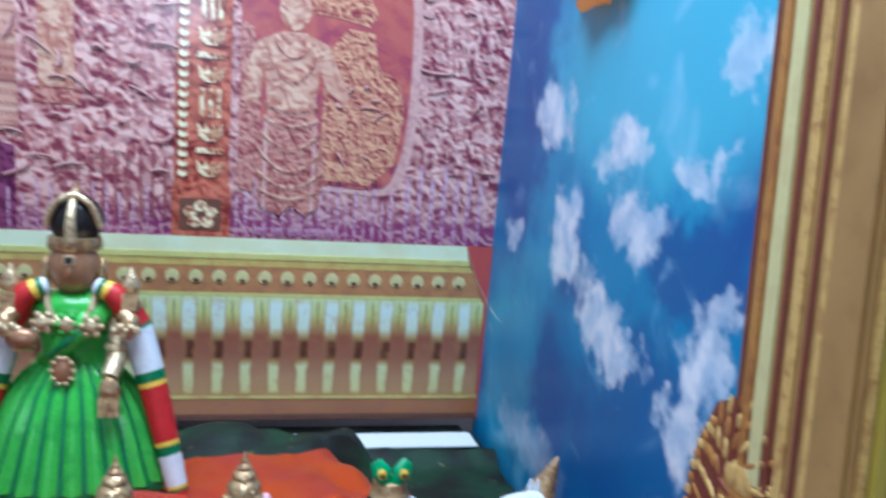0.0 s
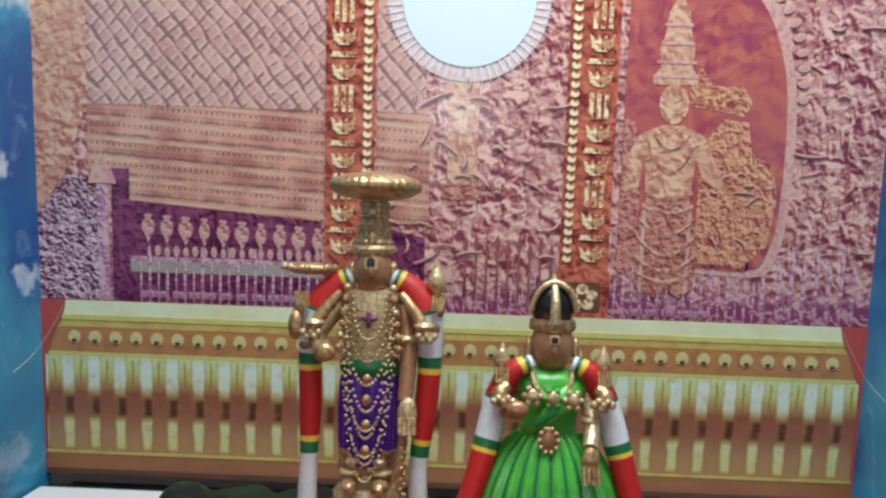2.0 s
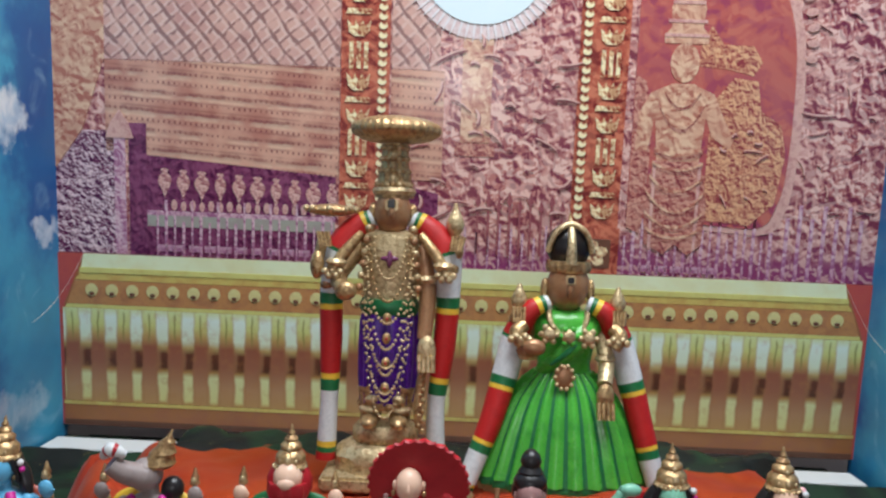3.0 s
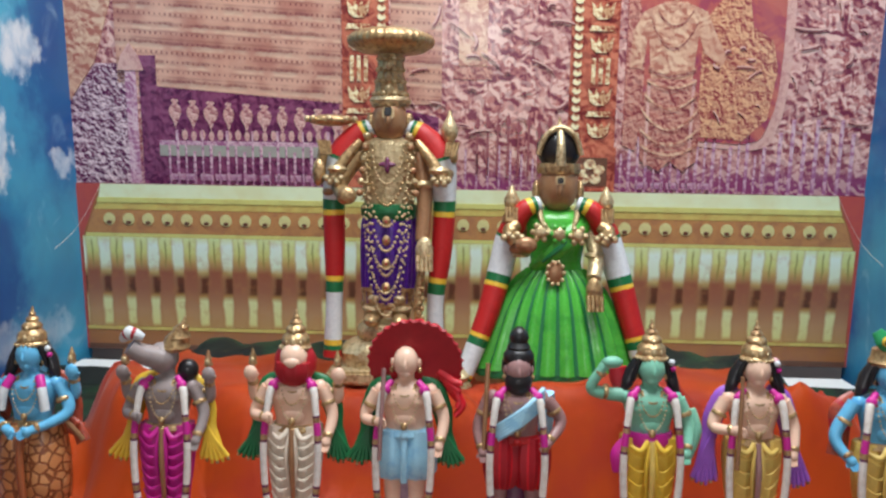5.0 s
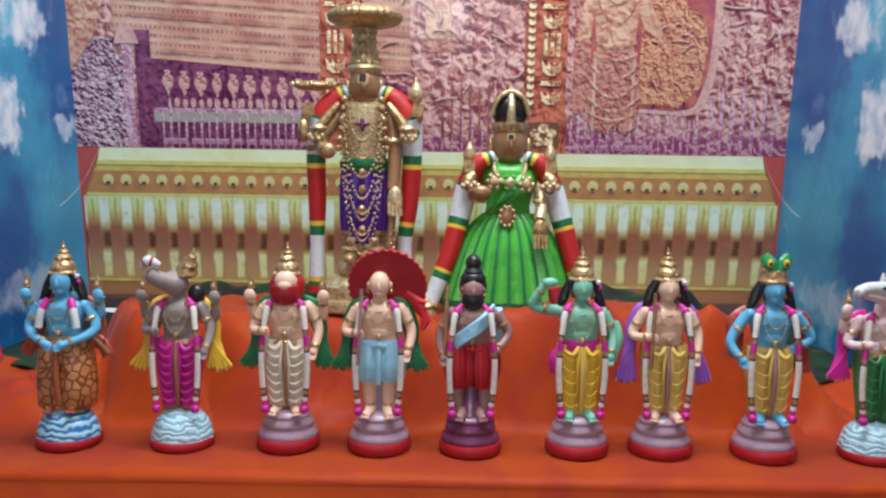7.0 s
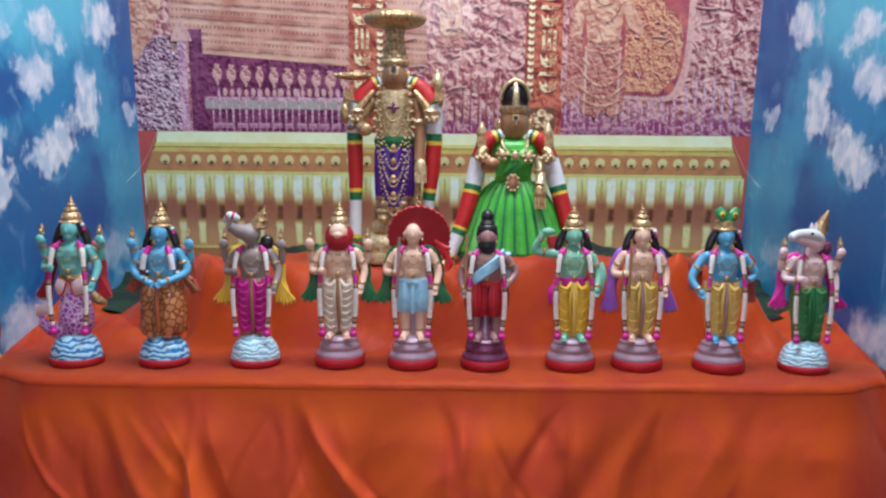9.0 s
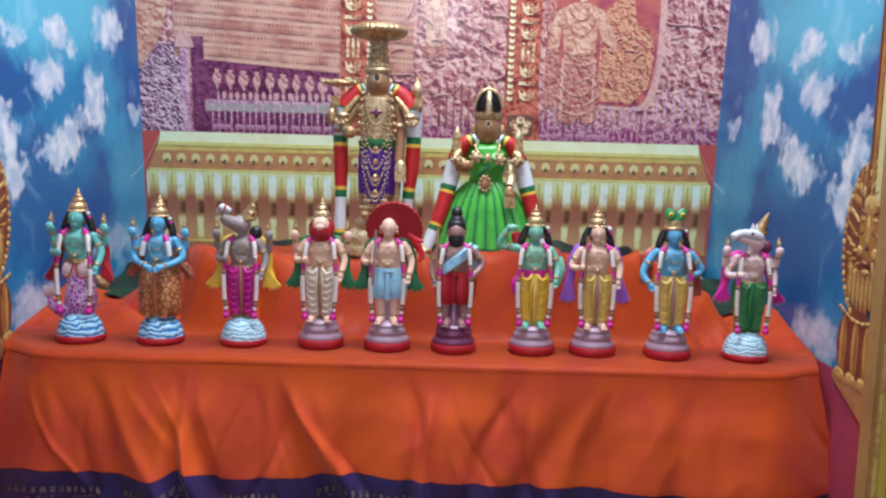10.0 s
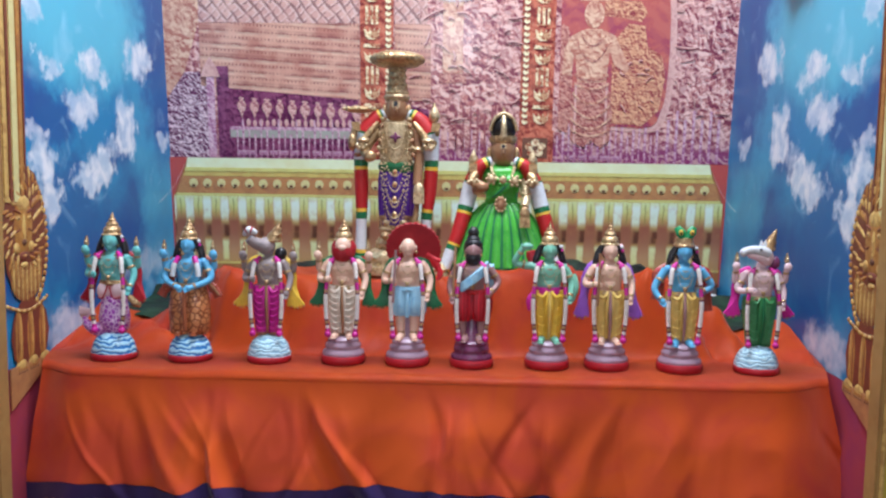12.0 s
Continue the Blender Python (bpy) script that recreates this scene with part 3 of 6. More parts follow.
# ---- the printed backdrop ----
def backdrop():
    base = tagged(new("backdrop_poster"), "glossy pink printed temple-hall poster hung behind the dolls", "poster", kind="structure")
    base.matrix_world = pose(0, 0.037, 0.466, 6.0, 0, 0)
    W, TOP = 0.803, 1.30
    part("sheet", slab_bm([(-W, 0), (W, 0), (W, TOP), (-W, TOP)], 0.0, 0.006), INK_PINK, base)
    F, G, H, K = -0.0012, -0.0024, -0.0036, -0.0048

    def flat(name, outline, material, front=F, label=""):
        return part(name, slab_bm(outline, front, front + 0.0012), material, base, label)

    def rect(name, x0, x1, z0, z1, material, front=F):
        return flat(name, [(x0, z0), (x1, z0), (x1, z1), (x0, z1)], material, front)

    # left bay: net, courses of moulding, band of hanging lamps, beam, railing
    rect("net_print", -0.70, -0.245, 0.735, TOP, INK_NET)
    rect("net_print", -0.147, -0.055, 0.735, TOP, INK_NET)
    flat("course_print", [(-0.70, 0.56), (-0.245, 0.525), (-0.245, 0.734), (-0.70, 0.734)], INK_COURSES)
    rect("course_print", -0.147, -0.045, 0.525, 0.734, INK_COURSES)
    rect("bay_column_print", -0.012, 0.045, 0.60, 0.80, INK_TAN)
    rect("bay_column_cap_print", -0.022, 0.055, 0.575, 0.602, INK_BROWN)
    flat("column_print", [(-W, 0.52), (-0.745, 0.60), (-0.70, 0.735), (-0.69, TOP), (-W, TOP)], INK_TAN, G)
    flat("crowd_print", [(-W, 0.357), (-0.662, 0.357), (-0.662, 0.60), (-0.745, 0.598), (-W, 0.518)], INK_LEFT)
    flat("dark_band", [(-0.62, 0.357), (-0.25, 0.357), (-0.25, 0.525), (-0.62, 0.555)], INK_PURPLE)
    flat("dark_band", [(-0.147, 0.357), (-0.05, 0.357), (-0.05, 0.50), (-0.147, 0.52)], INK_PURPLE)
    rect("post_print", -0.655, -0.62, 0.357, 0.615, INK_PURPLE, G)
    rect("lamp_post_print", -0.684, -0.662, 0.357, 0.60, INK_LILAC, G)
    flat("lamp_cap_print", [(-0.70, 0.585), (-0.645, 0.585), (-0.655, 0.615), (-0.672, 0.64), (-0.69, 0.615)], INK_BEIGE, H)
    rect("beam_print", -0.62, -0.25, 0.415, 0.437, INK_GREENISH, G)
    rect("beam_edge_print", -0.62, -0.25, 0.437, 0.446, INK_LILAC, G)
    lamp = None
    for i in range(10):
        x, s = -0.585 + i * 0.0365, 0.85 + 0.3 * ((i * 7) % 3) / 2
        z = 0.503 - 0.002 * i
        if lamp is None:
            outline = [(0, -0.032), (0.003, -0.022), (0.005, -0.016), (0.011, -0.006), (0.013, 0.004), (0.010, 0.013), (0.004, 0.018), (0.008, 0.024), (0.003, 0.027),
                       (-0.003, 0.027), (-0.008, 0.024), (-0.004, 0.018), (-0.010, 0.013), (-0.013, 0.004), (-0.011, -0.006), (-0.005, -0.016), (-0.003, -0.022)]
            lamp = flat("hanging_lamp_print", outline, INK_LAMP, G)
            lamp.location = (x, 0, z)
        else:
            again(lamp, x, 0, z, s, 1)
        if i == 0:
            drop = flat("drop_print", oval(0, 0, 0.006, 0.011, 8), INK_BEIGE, G)
            drop.location = (x + 0.018, 0, 0.458)
        else:
            again(drop, x + 0.018, 0, 0.458)
            again(drop, x, 0, 0.456, 0.9, 0.9)
    # railings in front of the bays
    bar = rect("rail_print", -0.002, 0.002, 0, 0.085, INK_LILAC, H)
    bar.location = (-0.6, 0, 0.357)
    for i in range(1, 22):
        again(bar, -0.6 + i * 0.0172, 0, 0.357, 0.9 + 0.5 * (i % 2), 0.8 + 0.25 * ((i * 5) % 3))
    for i in range(14):
        again(bar, -0.13 + i * 0.0225, 0, 0.357, 1.0, 0.75 + 0.3 * ((i * 7) % 4) / 3)
    for i in range(18):
        again(bar, 0.315 + i * 0.0165, 0, 0.357, 1.0 + 0.6 * (i % 2), 0.9 + 0.6 * ((i * 5) % 4) / 3)
    for i in range(7):
        again(bar, 0.625 + i * 0.0235, 0, 0.357, 1.9, 1.45 + 0.3 * (i % 2))
    spear = flat("spear_print", [(-0.0022, 0), (0.0022, 0), (0.0022, 0.095), (0.006, 0.102), (0, 0.122), (-0.006, 0.102), (-0.0022, 0.095)], SCROLL_DARK, H)
    spear.location = (0.028, 0, 0.385)
    for i in range(1, 9):
        again(spear, 0.028 + i * 0.0205, 0, 0.385, 1.0, 0.92 + 0.12 * (i % 2))
    shelf = rect("dado_print", 0, 0.03, 0, 0.013, INK_LILAC, H)
    shelf.location = (-0.6, 0, 0.366)
    for i in range(1, 12):
        again(shelf, -0.6 + i * 0.031, 0, 0.366, 0.75, 1)
    for i in range(5):
        again(shelf, 0.345 + i * 0.031, 0, 0.364, 0.85, 1)

    # right bay: engraved ground, red arched niche with a plain standing shape
    flat("bay_print", [(0.30, 0.357), (W, 0.357), (W, TOP), (0.30, TOP)], INK_RIGHT)
    arch = [(0.315, 0.47), (0.55, 0.455), (0.60, 0.50), (0.615, 0.60), (0.612, 0.78), (0.59, 0.88), (0.555, 0.95), (0.50, 1.0), (0.42, 1.02), (0.315, 1.02)]
    loop = arch + arch[:1]
    arch = []
    for i in range(len(loop) - 1):
        a, b, c, d = loop[max(i - 1, 0)], loop[i], loop[i + 1], loop[min(i + 2, len(loop) - 1)]
        for t in (0, 0.25, 0.5, 0.75):
            arch.append(tuple(0.5 * (2 * b[n] + (c[n] - a[n]) * t + (2 * a[n] - 5 * b[n] + 4 * c[n] - d[n]) * t * t + (3 * b[n] - a[n] - 3 * c[n] + d[n]) * t ** 3) if 0 < i < 8 else b[n] + (c[n] - b[n]) * t for n in (0, 1)))
    flat("niche_edge_print", [(x + 0.018 * (x > 0.32), z + 0.018 * (z > 0.9) - 0.012 * (z < 0.52)) for x, z in arch], INK_BEIGE, G)
    flat("niche_print", arch, INK_RED, H)
    for i in range(15):
        a = radians(-5 + i * 7)
        x, z = 0.45 + 0.19 * math.cos(a), 0.80 + 0.235 * math.sin(a)
        o = flat("arch_bead_print", oval(0, 0, 0.012, 0.008, 8), INK_BEIGE, K)
        o.matrix_local = pose(x, 0, z, 0, -math.degrees(a), 0)
    fig = [("ornament_print", [(0.316, 0.74), (0.335, 0.73), (0.352, 0.66), (0.35, 0.50), (0.34, 0.44), (0.316, 0.45)], INK_BROWN, H - 0.0006),
           ("ornament_print", [(0.46, 0.69), (0.50, 0.74), (0.545, 0.735), (0.555, 0.68), (0.595, 0.655), (0.608, 0.60), (0.595, 0.505), (0.55, 0.462), (0.46, 0.47)], INK_ORANGE, H - 0.0006),
           ("ornament_print", [(0.432, 0.79), (0.45, 0.835), (0.475, 0.80), (0.53, 0.80), (0.55, 0.77), (0.535, 0.745), (0.49, 0.755), (0.432, 0.76)], INK_ORANGE, H - 0.0006),
           ("crown_print", [(0.365, 0.80), (0.445, 0.80), (0.447, 0.815), (0.434, 0.83), (0.437, 0.865), (0.430, 0.885), (0.424, 0.93), (0.405, 0.965), (0.386, 0.93), (0.380, 0.885), (0.373, 0.865), (0.376, 0.83), (0.363, 0.815)], INK_TAN, K),
           ("shape_print", oval(0.405, 0.765, 0.027, 0.037), INK_TAN, K),
           ("shape_print", [(0.322, 0.60), (0.326, 0.67), (0.345, 0.708), (0.385, 0.726), (0.425, 0.726), (0.465, 0.708), (0.488, 0.66), (0.508, 0.625), (0.50, 0.605), (0.465, 0.63), (0.452, 0.665), (0.445, 0.58), (0.365, 0.58), (0.356, 0.665), (0.346, 0.60)], INK_TAN, K),
           ("robe_print", [(0.360, 0.58), (0.450, 0.58), (0.466, 0.50), (0.462, 0.42), (0.437, 0.40), (0.41, 0.42), (0.39, 0.40), (0.352, 0.42), (0.346, 0.50)], INK_BROWN, K)]
    for z, half in ((0.838, 0.036), (0.872, 0.030), (0.905, 0.026), (0.812, 0.041)):
        fig.append(("crown_band_print", [(0.405 - half, z), (0.405 + half, z), (0.405 + half, z + 0.006), (0.405 - half, z + 0.006)], INK_BEIGE, K - 0.0008))
    for z, half, sag in ((0.712, 0.034, 0.030), (0.690, 0.044, 0.050), (0.60, 0.046, 0.012), (0.575, 0.048, 0.014), (0.55, 0.052, 0.03), (0.52, 0.056, 0.04), (0.48, 0.056, 0.03), (0.45, 0.055, 0.02)):
        for tone, dz, lift in ((INK_TAN, 0, 0.0014), (INK_BROWN, -0.005, 0.0008)):
            curve = [(0.405 + half * (i / 5 - 1), z + dz - sag * (1 - (i / 5 - 1) ** 2)) for i in range(11)]
            fig.append(("garland_print", curve + [(x, q + 0.0055) for x, q in reversed(curve)], tone, K - lift))
    for x in (0.362, 0.448):
        fig.append(("sash_print", [(x - 0.003, 0.41), (x + 0.003, 0.41), (x + 0.003, 0.58), (x - 0.003, 0.58)], INK_BEIGE, K - 0.0008))
    for name, outline, material, front in fig:
        flat(name, outline, material, front)

    # scrolls of printed carving in the middle and right bays
    def crescent(name, material, front):
        outer = oval(0, 0, 0.015, 0.011, 12, 15, 165)
        inner = [(0.011 * math.cos(radians(160 - 140 * i / 10)), 0.0005 + 0.0050 * math.sin(radians(160 - 140 * i / 10))) for i in range(11)]
        return flat(name, outer + inner, material, front)
    rnd = random.Random(11)
    lit, shade, placed = crescent("scroll_print", SCROLL_LIGHT, K), crescent("scroll_shade_print", SCROLL_DARK, H), []
    for x0, x1, z0, z1, count in ((-0.135, 0.195, 0.46, 0.80, 34), (0.635, 0.79, 0.47, 1.25, 30), (0.48, 0.585, 0.49, 0.70, 9)):
        tries = 0
        while count and tries < 4000:
            tries += 1
            x, z = rnd.uniform(x0, x1), rnd.uniform(z0, z1)
            if any((x - a) ** 2 + (z - b) ** 2 < (0.025 if x > 0.61 or x < 0.3 else 0.018) ** 2 for a, b in placed):
                continue
            placed.append((x, z))
            count -= 1
            turn, size = rnd.choice((0, 0, 180, 90)) + rnd.uniform(-38, 38), rnd.uniform(0.5, 1.25) * (0.6 if 0.31 < x < 0.61 else 1)
            wide = rnd.choice((0.7, 0.9, 1.1, 1.5, 1.9))
            for proto, dx, dz in ((lit, 0, 0), (shade, 0.0022, -0.0034)):
                o = proto if len(placed) == 1 else again(proto, 0, 0, 0)
                lift = -0.0024 if 0.31 < x < 0.61 else 0
                o.matrix_local = Matrix.Translation((x + dx, lift, z + dz)) @ pose(0, 0, 0, 0, turn, 0) @ Matrix.Diagonal((size * wide, 1, size * 0.8 / wide ** 0.5, 1))

    # sun disc with its fringe of rays
    part("sun_disc", slab_bm(oval(0.02, 0.945, 0.123, 0.123, 40), K, K + 0.0012), INK_SUN, base, "white printed sun disc")
    flat("sun_ring_print", oval(0.02, 0.945, 0.150, 0.150, 48), SUN_RING, G)
    ray = flat("ray_print", [(-0.0020, 0), (0.0020, 0), (0.0022, 0.020), (0, 0.040), (-0.0022, 0.020)], INK_RAY, H)
    for i in range(64):
        a = i / 64 * 360
        o = ray if i == 0 else again(ray, 0, 0, 0)
        o.matrix_local = Matrix.Translation((0.02 + 0.118 * math.sin(radians(a)), 0, 0.945 + 0.118 * math.cos(radians(a)))) @ pose(0, 0, 0, 0, a, 0)

    # two printed pillars: shaft, beaded strip, stacked golden motifs, flowered foot
    for side, x0, x1 in ((-1, -0.243, -0.15), (1, 0.207, 0.30)):
        rect("pillar_print", x0, x1, 0.357, TOP, INK_PILLAR, H)
        strip = x1 - 0.014 if side < 0 else x0 + 0.014
        inner = (x0 + 0.008, x1 - 0.034) if side < 0 else (x0 + 0.034, x1 - 0.008)
        cx, half = sum(inner) / 2, (inner[1] - inner[0]) / 2
        bead = flat("bead_print", oval(0, 0, 0.0085, 0.0075, 10), INK_GOLD, -0.0062)
        bead.location = (strip, 0, 0.47)
        for i in range(1, 48):
            again(bead, strip, 0, 0.47 + i * 0.0172)
        zz, k = 0.465, 0
        cup = plate = None
        while zz < 1.25:
            kind = k % 4
            if kind in (0, 2):
                if cup is None:
                    cup = flat("motif_print", [(-0.9 * half, 0.03), (-0.75 * half, 0.008), (-0.4 * half, 0.0), (0.4 * half, 0.0), (0.75 * half, 0.008), (0.9 * half, 0.03),
                                               (0.45 * half, 0.018), (0.25 * half, 0.03), (0, 0.016), (-0.25 * half, 0.03), (-0.45 * half, 0.018)], INK_GOLD, -0.006)
                    cup.location = (cx, 0, zz)
                else:
                    again(cup, cx, 0, zz, 1, 1.1 if kind else 1)
                zz += 0.041
            elif kind == 1:
                if plate is None:
                    plate = flat("plate_print", [(-half, 0), (half, 0), (half * 0.85, 0.010), (-half * 0.85, 0.010)], INK_GOLD, -0.006)
                    plate.location = (cx, 0, zz)
                else:
                    again(plate, cx, 0, zz)
                zz += 0.022
            else:
                for dx in (-0.55, 0, 0.55):
                    rect("flute_print", cx + dx * half - 0.004, cx + dx * half + 0.004, zz, zz + 0.05, INK_GOLD, -0.006)
                zz += 0.06
            k += 1
        if side > 0:
            rect("foot_print", x0 - 0.004, x1 + 0.004, 0.357, 0.447, INK_PILLAR, -0.0062)
            rect("foot_panel_print", x0 + 0.01, x1 - 0.012, 0.368, 0.425, CAP_DARK, -0.0074)
            for i in range(5):
                a = radians(90 + 72 * i)
                flat("petal_print", oval((x0 + x1) / 2 + 0.019 * math.cos(a), 0.396 + 0.016 * math.sin(a), 0.012, 0.0105, 8), INK_GOLD, -0.0086)

    # printed parapet along the foot of the poster
    P = -0.0100
    rect("parapet_side_print", -W, W, 0.0, 0.356, CAP_RED, -0.0062)
    flat("parapet_print", [(-0.795, 0.0), (0.795, 0.0), (0.79, 0.25), (0.747, 0.356), (-0.747, 0.356), (-0.79, 0.25)], CAP_BROWN, -0.0076)
    flat("coping_print", [(-0.755, 0.318), (0.755, 0.318), (0.747, 0.356), (-0.747, 0.356)], CAP_LIGHT, -0.0088)
    flat("gold_line_print", [(-0.765, 0.303), (0.765, 0.303), (0.755, 0.317), (-0.755, 0.317)], CAP_GOLD, -0.0088)
    flat("gold_line_print", [(-0.787, 0.2455), (0.787, 0.2455), (0.784, 0.253), (-0.784, 0.253)], CAP_GREEN, -0.0088)
    rect("gold_line_print", -0.795, 0.795, 0.044, 0.051, CAP_GOLD, -0.0088)
    rect("plinth_line_print", -0.795, 0.795, 0.0, 0.012, CAP_DARK, -0.0088)
    flat("coping_edge_print", [(-0.757, 0.3175), (0.757, 0.3175), (0.754, 0.328), (-0.754, 0.328)], CAP_GREEN, -0.0100)
    flat("stud_band_print", [(-0.783, 0.2535), (0.783, 0.2535), (0.766, 0.302), (-0.766, 0.302)], CAP_RIB, -0.0088)
    stud = pupil = None
    for i in range(37):
        x = -0.7325 + i * 0.04084
        if stud is None:
            stud = flat("stud_print", oval(0, 0, 0.0125, 0.0130, 14), CAP_LOW, P)
            pupil = flat("stud_eye_print", oval(0, 0, 0.0056, 0.0040, 8), CAP_DARK, P - 0.0012)
            stud.location, pupil.location = (x, 0, 0.283), (x, 0, 0.276)
        else:
            again(stud, x, 0, 0.283)
            again(pupil, x, 0, 0.276)
    rect("baluster_print", -0.792, 0.792, 0.052, 0.245, INK_BALUSTERS, -0.0088)


backdrop()


# ---- printed side panels with pillar and lion ----
def side_panel(side, shift):
    """side: -1 west, 1 east; shift moves the print along the panel."""
    sheet = new("side_panel")
    tagged(sheet, "glossy blue sky print with white clouds and a golden pillar edge", "printed panel", "sky panels", "structure")
    sheet.matrix_world = pose(side * 0.803, shift, 0)
    s = side

    def slab(name, outline, material, lift, label=""):
        """outline in depth and height."""
        bm = bmesh.new()
        f = bm.faces.new([bm.verts.new((-s * lift, y, z)) for y, z in outline])
        r = bmesh.ops.extrude_face_region(bm, geom=[f])
        for v in r["geom"]:
            if isinstance(v, bmesh.types.BMVert):
                v.co.x = -s * (lift - 0.003)
        return part(name, bm, material, sheet, label)
    back = 0.05 - shift
    slab("sky_sheet", [(back, 0.40), (-1.06 - 0.0, 0.40), (-1.06, 2.0), (back, 2.0)], INK_SKY, 0.003)
    slab("pillar_print", [(-0.872, 0.70), (-1.06, 0.70), (-1.06, 2.0), (-0.872, 2.0)], FRAME_GOLD, 0.006, "printed golden fluted pillar")
    for y0, w, m in ((-0.873, 0.005, LION_BROWN), (-0.884, 0.010, LION_GOLD), (-0.900, 0.018, CAP_LOW), (-0.924, 0.007, LION_BROWN), (-0.938, 0.012, LION_LIGHT), (-0.958, 0.006, LION_BROWN), (-0.972, 0.016, LION_LIGHT), (-1.0, 0.016, CAP_BROWN)):
        slab("flute_print", [(y0, 0.72), (y0 - w, 0.72), (y0 - w, 2.0), (y0, 2.0)], m, 0.008)
    # the lion at the pillar's foot, in low relief
    bm = bmesh.new()
    slots = [LION_GOLD, LION_LIGHT, LION_BROWN, CAP_DARK]

    def lump(y, z, ry, rz, depth, slot, turn=0.0):
        """A shallow oval boss; turn tips it in the plane of the panel."""
        rows, n, ct, st = [], 12, math.cos(turn), math.sin(turn)
        for lift, r in ((0.0, 1.0), (0.6, 0.82), (0.92, 0.45)):
            ring = []
            for i in range(n):
                u, w = r * ry * math.cos(2 * math.pi * i / n), r * rz * math.sin(2 * math.pi * i / n)
                ring.append(bm.verts.new((-s * (0.006 + lift * depth * 0.16), y + u * ct - w * st, z + u * st + w * ct)))
            rows.append(ring)
        for lo, hi in zip(rows, rows[1:]):
            for i in range(n):
                bm.faces.new((lo[i], lo[(i + 1) % n], hi[(i + 1) % n], hi[i])).material_index = slot
        bm.faces.new(rows[-1]).material_index = slot
    # dark mane with curls in rows, beads down its edge
    lump(-0.880, 0.655, 0.080, 0.138, 0.004, 2)
    for ring, (ry, rz, n) in enumerate(((0.066, 0.116, 22), (0.053, 0.098, 18), (0.041, 0.080, 14))):
        for i in range(n):
            a = radians(-50 + i * 280 / (n - 1))
            y, z = -0.884 + ry * math.cos(a), 0.668 + rz * math.sin(a)
            lump(y, z, 0.0040, 0.0125, 0.010 + 0.003 * ring, (0, 1)[(i + ring) % 2], a - math.pi / 2 + 0.5)
    for i in range(20):
        a = radians(58 - i * 6.4)
        lump(-0.880 + 0.080 * math.cos(a), 0.640 + 0.134 * math.sin(a), 0.0062, 0.0062, 0.012, 1 if i % 2 else 0)
    for i in range(15):
        lump(-0.934 + 0.0076 * i, 0.560 + 0.024 * ((i - 7) / 7) ** 2, 0.0026, 0.040, 0.014, (0, 1)[i % 2])
    # face
    lump(-0.888, 0.672, 0.036, 0.066, 0.016, 0)
    lump(-0.888, 0.716, 0.026, 0.018, 0.020, 1)
    lump(-0.888, 0.668, 0.008, 0.036, 0.024, 1)
    for y, q in ((-0.868, 0.35), (-0.908, -0.35)):
        lump(y, 0.700, 0.015, 0.0035, 0.022, 2, q)
        lump(y, 0.687, 0.010, 0.0060, 0.022, 1)
        lump(y, 0.687, 0.005, 0.0050, 0.024, 3)
        lump(y, 0.664, 0.012, 0.0030, 0.020, 2, -q)
        lump(y + (0.006 if q > 0 else -0.006), 0.630, 0.011, 0.012, 0.024, 1)
    lump(-0.888, 0.640, 0.011, 0.008, 0.026, 3)
    lump(-0.888, 0.612, 0.021, 0.011, 0.024, 2)
    lump(-0.888, 0.614, 0.014, 0.004, 0.026, 1)
    lump(-0.888, 0.596, 0.013, 0.006, 0.026, 1)
    # collar of beads, legs with dark seams, claws
    lump(-0.872, 0.455, 0.070, 0.078, 0.004, 2)
    for i in range(16):
        lump(-0.808 - i * 0.0096, 0.522 - 0.018 * math.sin(i / 15 * math.pi), 0.0042, 0.0046, 0.02, 1 if i % 2 else 0)
    for y in (-0.828, -0.872, -0.914):
        lump(y, 0.450, 0.015, 0.062, 0.012, 0)
        lump(y + 0.004, 0.455, 0.0030, 0.052, 0.016, 1)
        lump(y - 0.007, 0.450, 0.0016, 0.050, 0.016, 2)
        lump(y + 0.006, 0.400, 0.019, 0.012, 0.016, 1)
        for i in range(4):
            lump(y + 0.020 - 0.009 * i, 0.392, 0.0042, 0.0058, 0.02, 0)
            lump(y + 0.020 - 0.009 * i, 0.386, 0.0020, 0.0028, 0.022, 3)
    lion = mesh_object("lion_print", bm, slots, sheet, "golden lion printed at the pillar foot", True)
    slab("plinth_print", [(-0.80, 0.40), (-0.80, 0.385), (-0.95, 0.32), (-0.95, 0.40)], CAP_RIB, 0.008)
    slab("skirting_cloth", [(back, 0.0), (-1.06, 0.0), (-1.06, 0.399), (back, 0.399)], FRAME_RED, 0.003, "dark red cloth below the print")


side_panel(1, 0.0)
side_panel(-1, 0.085)


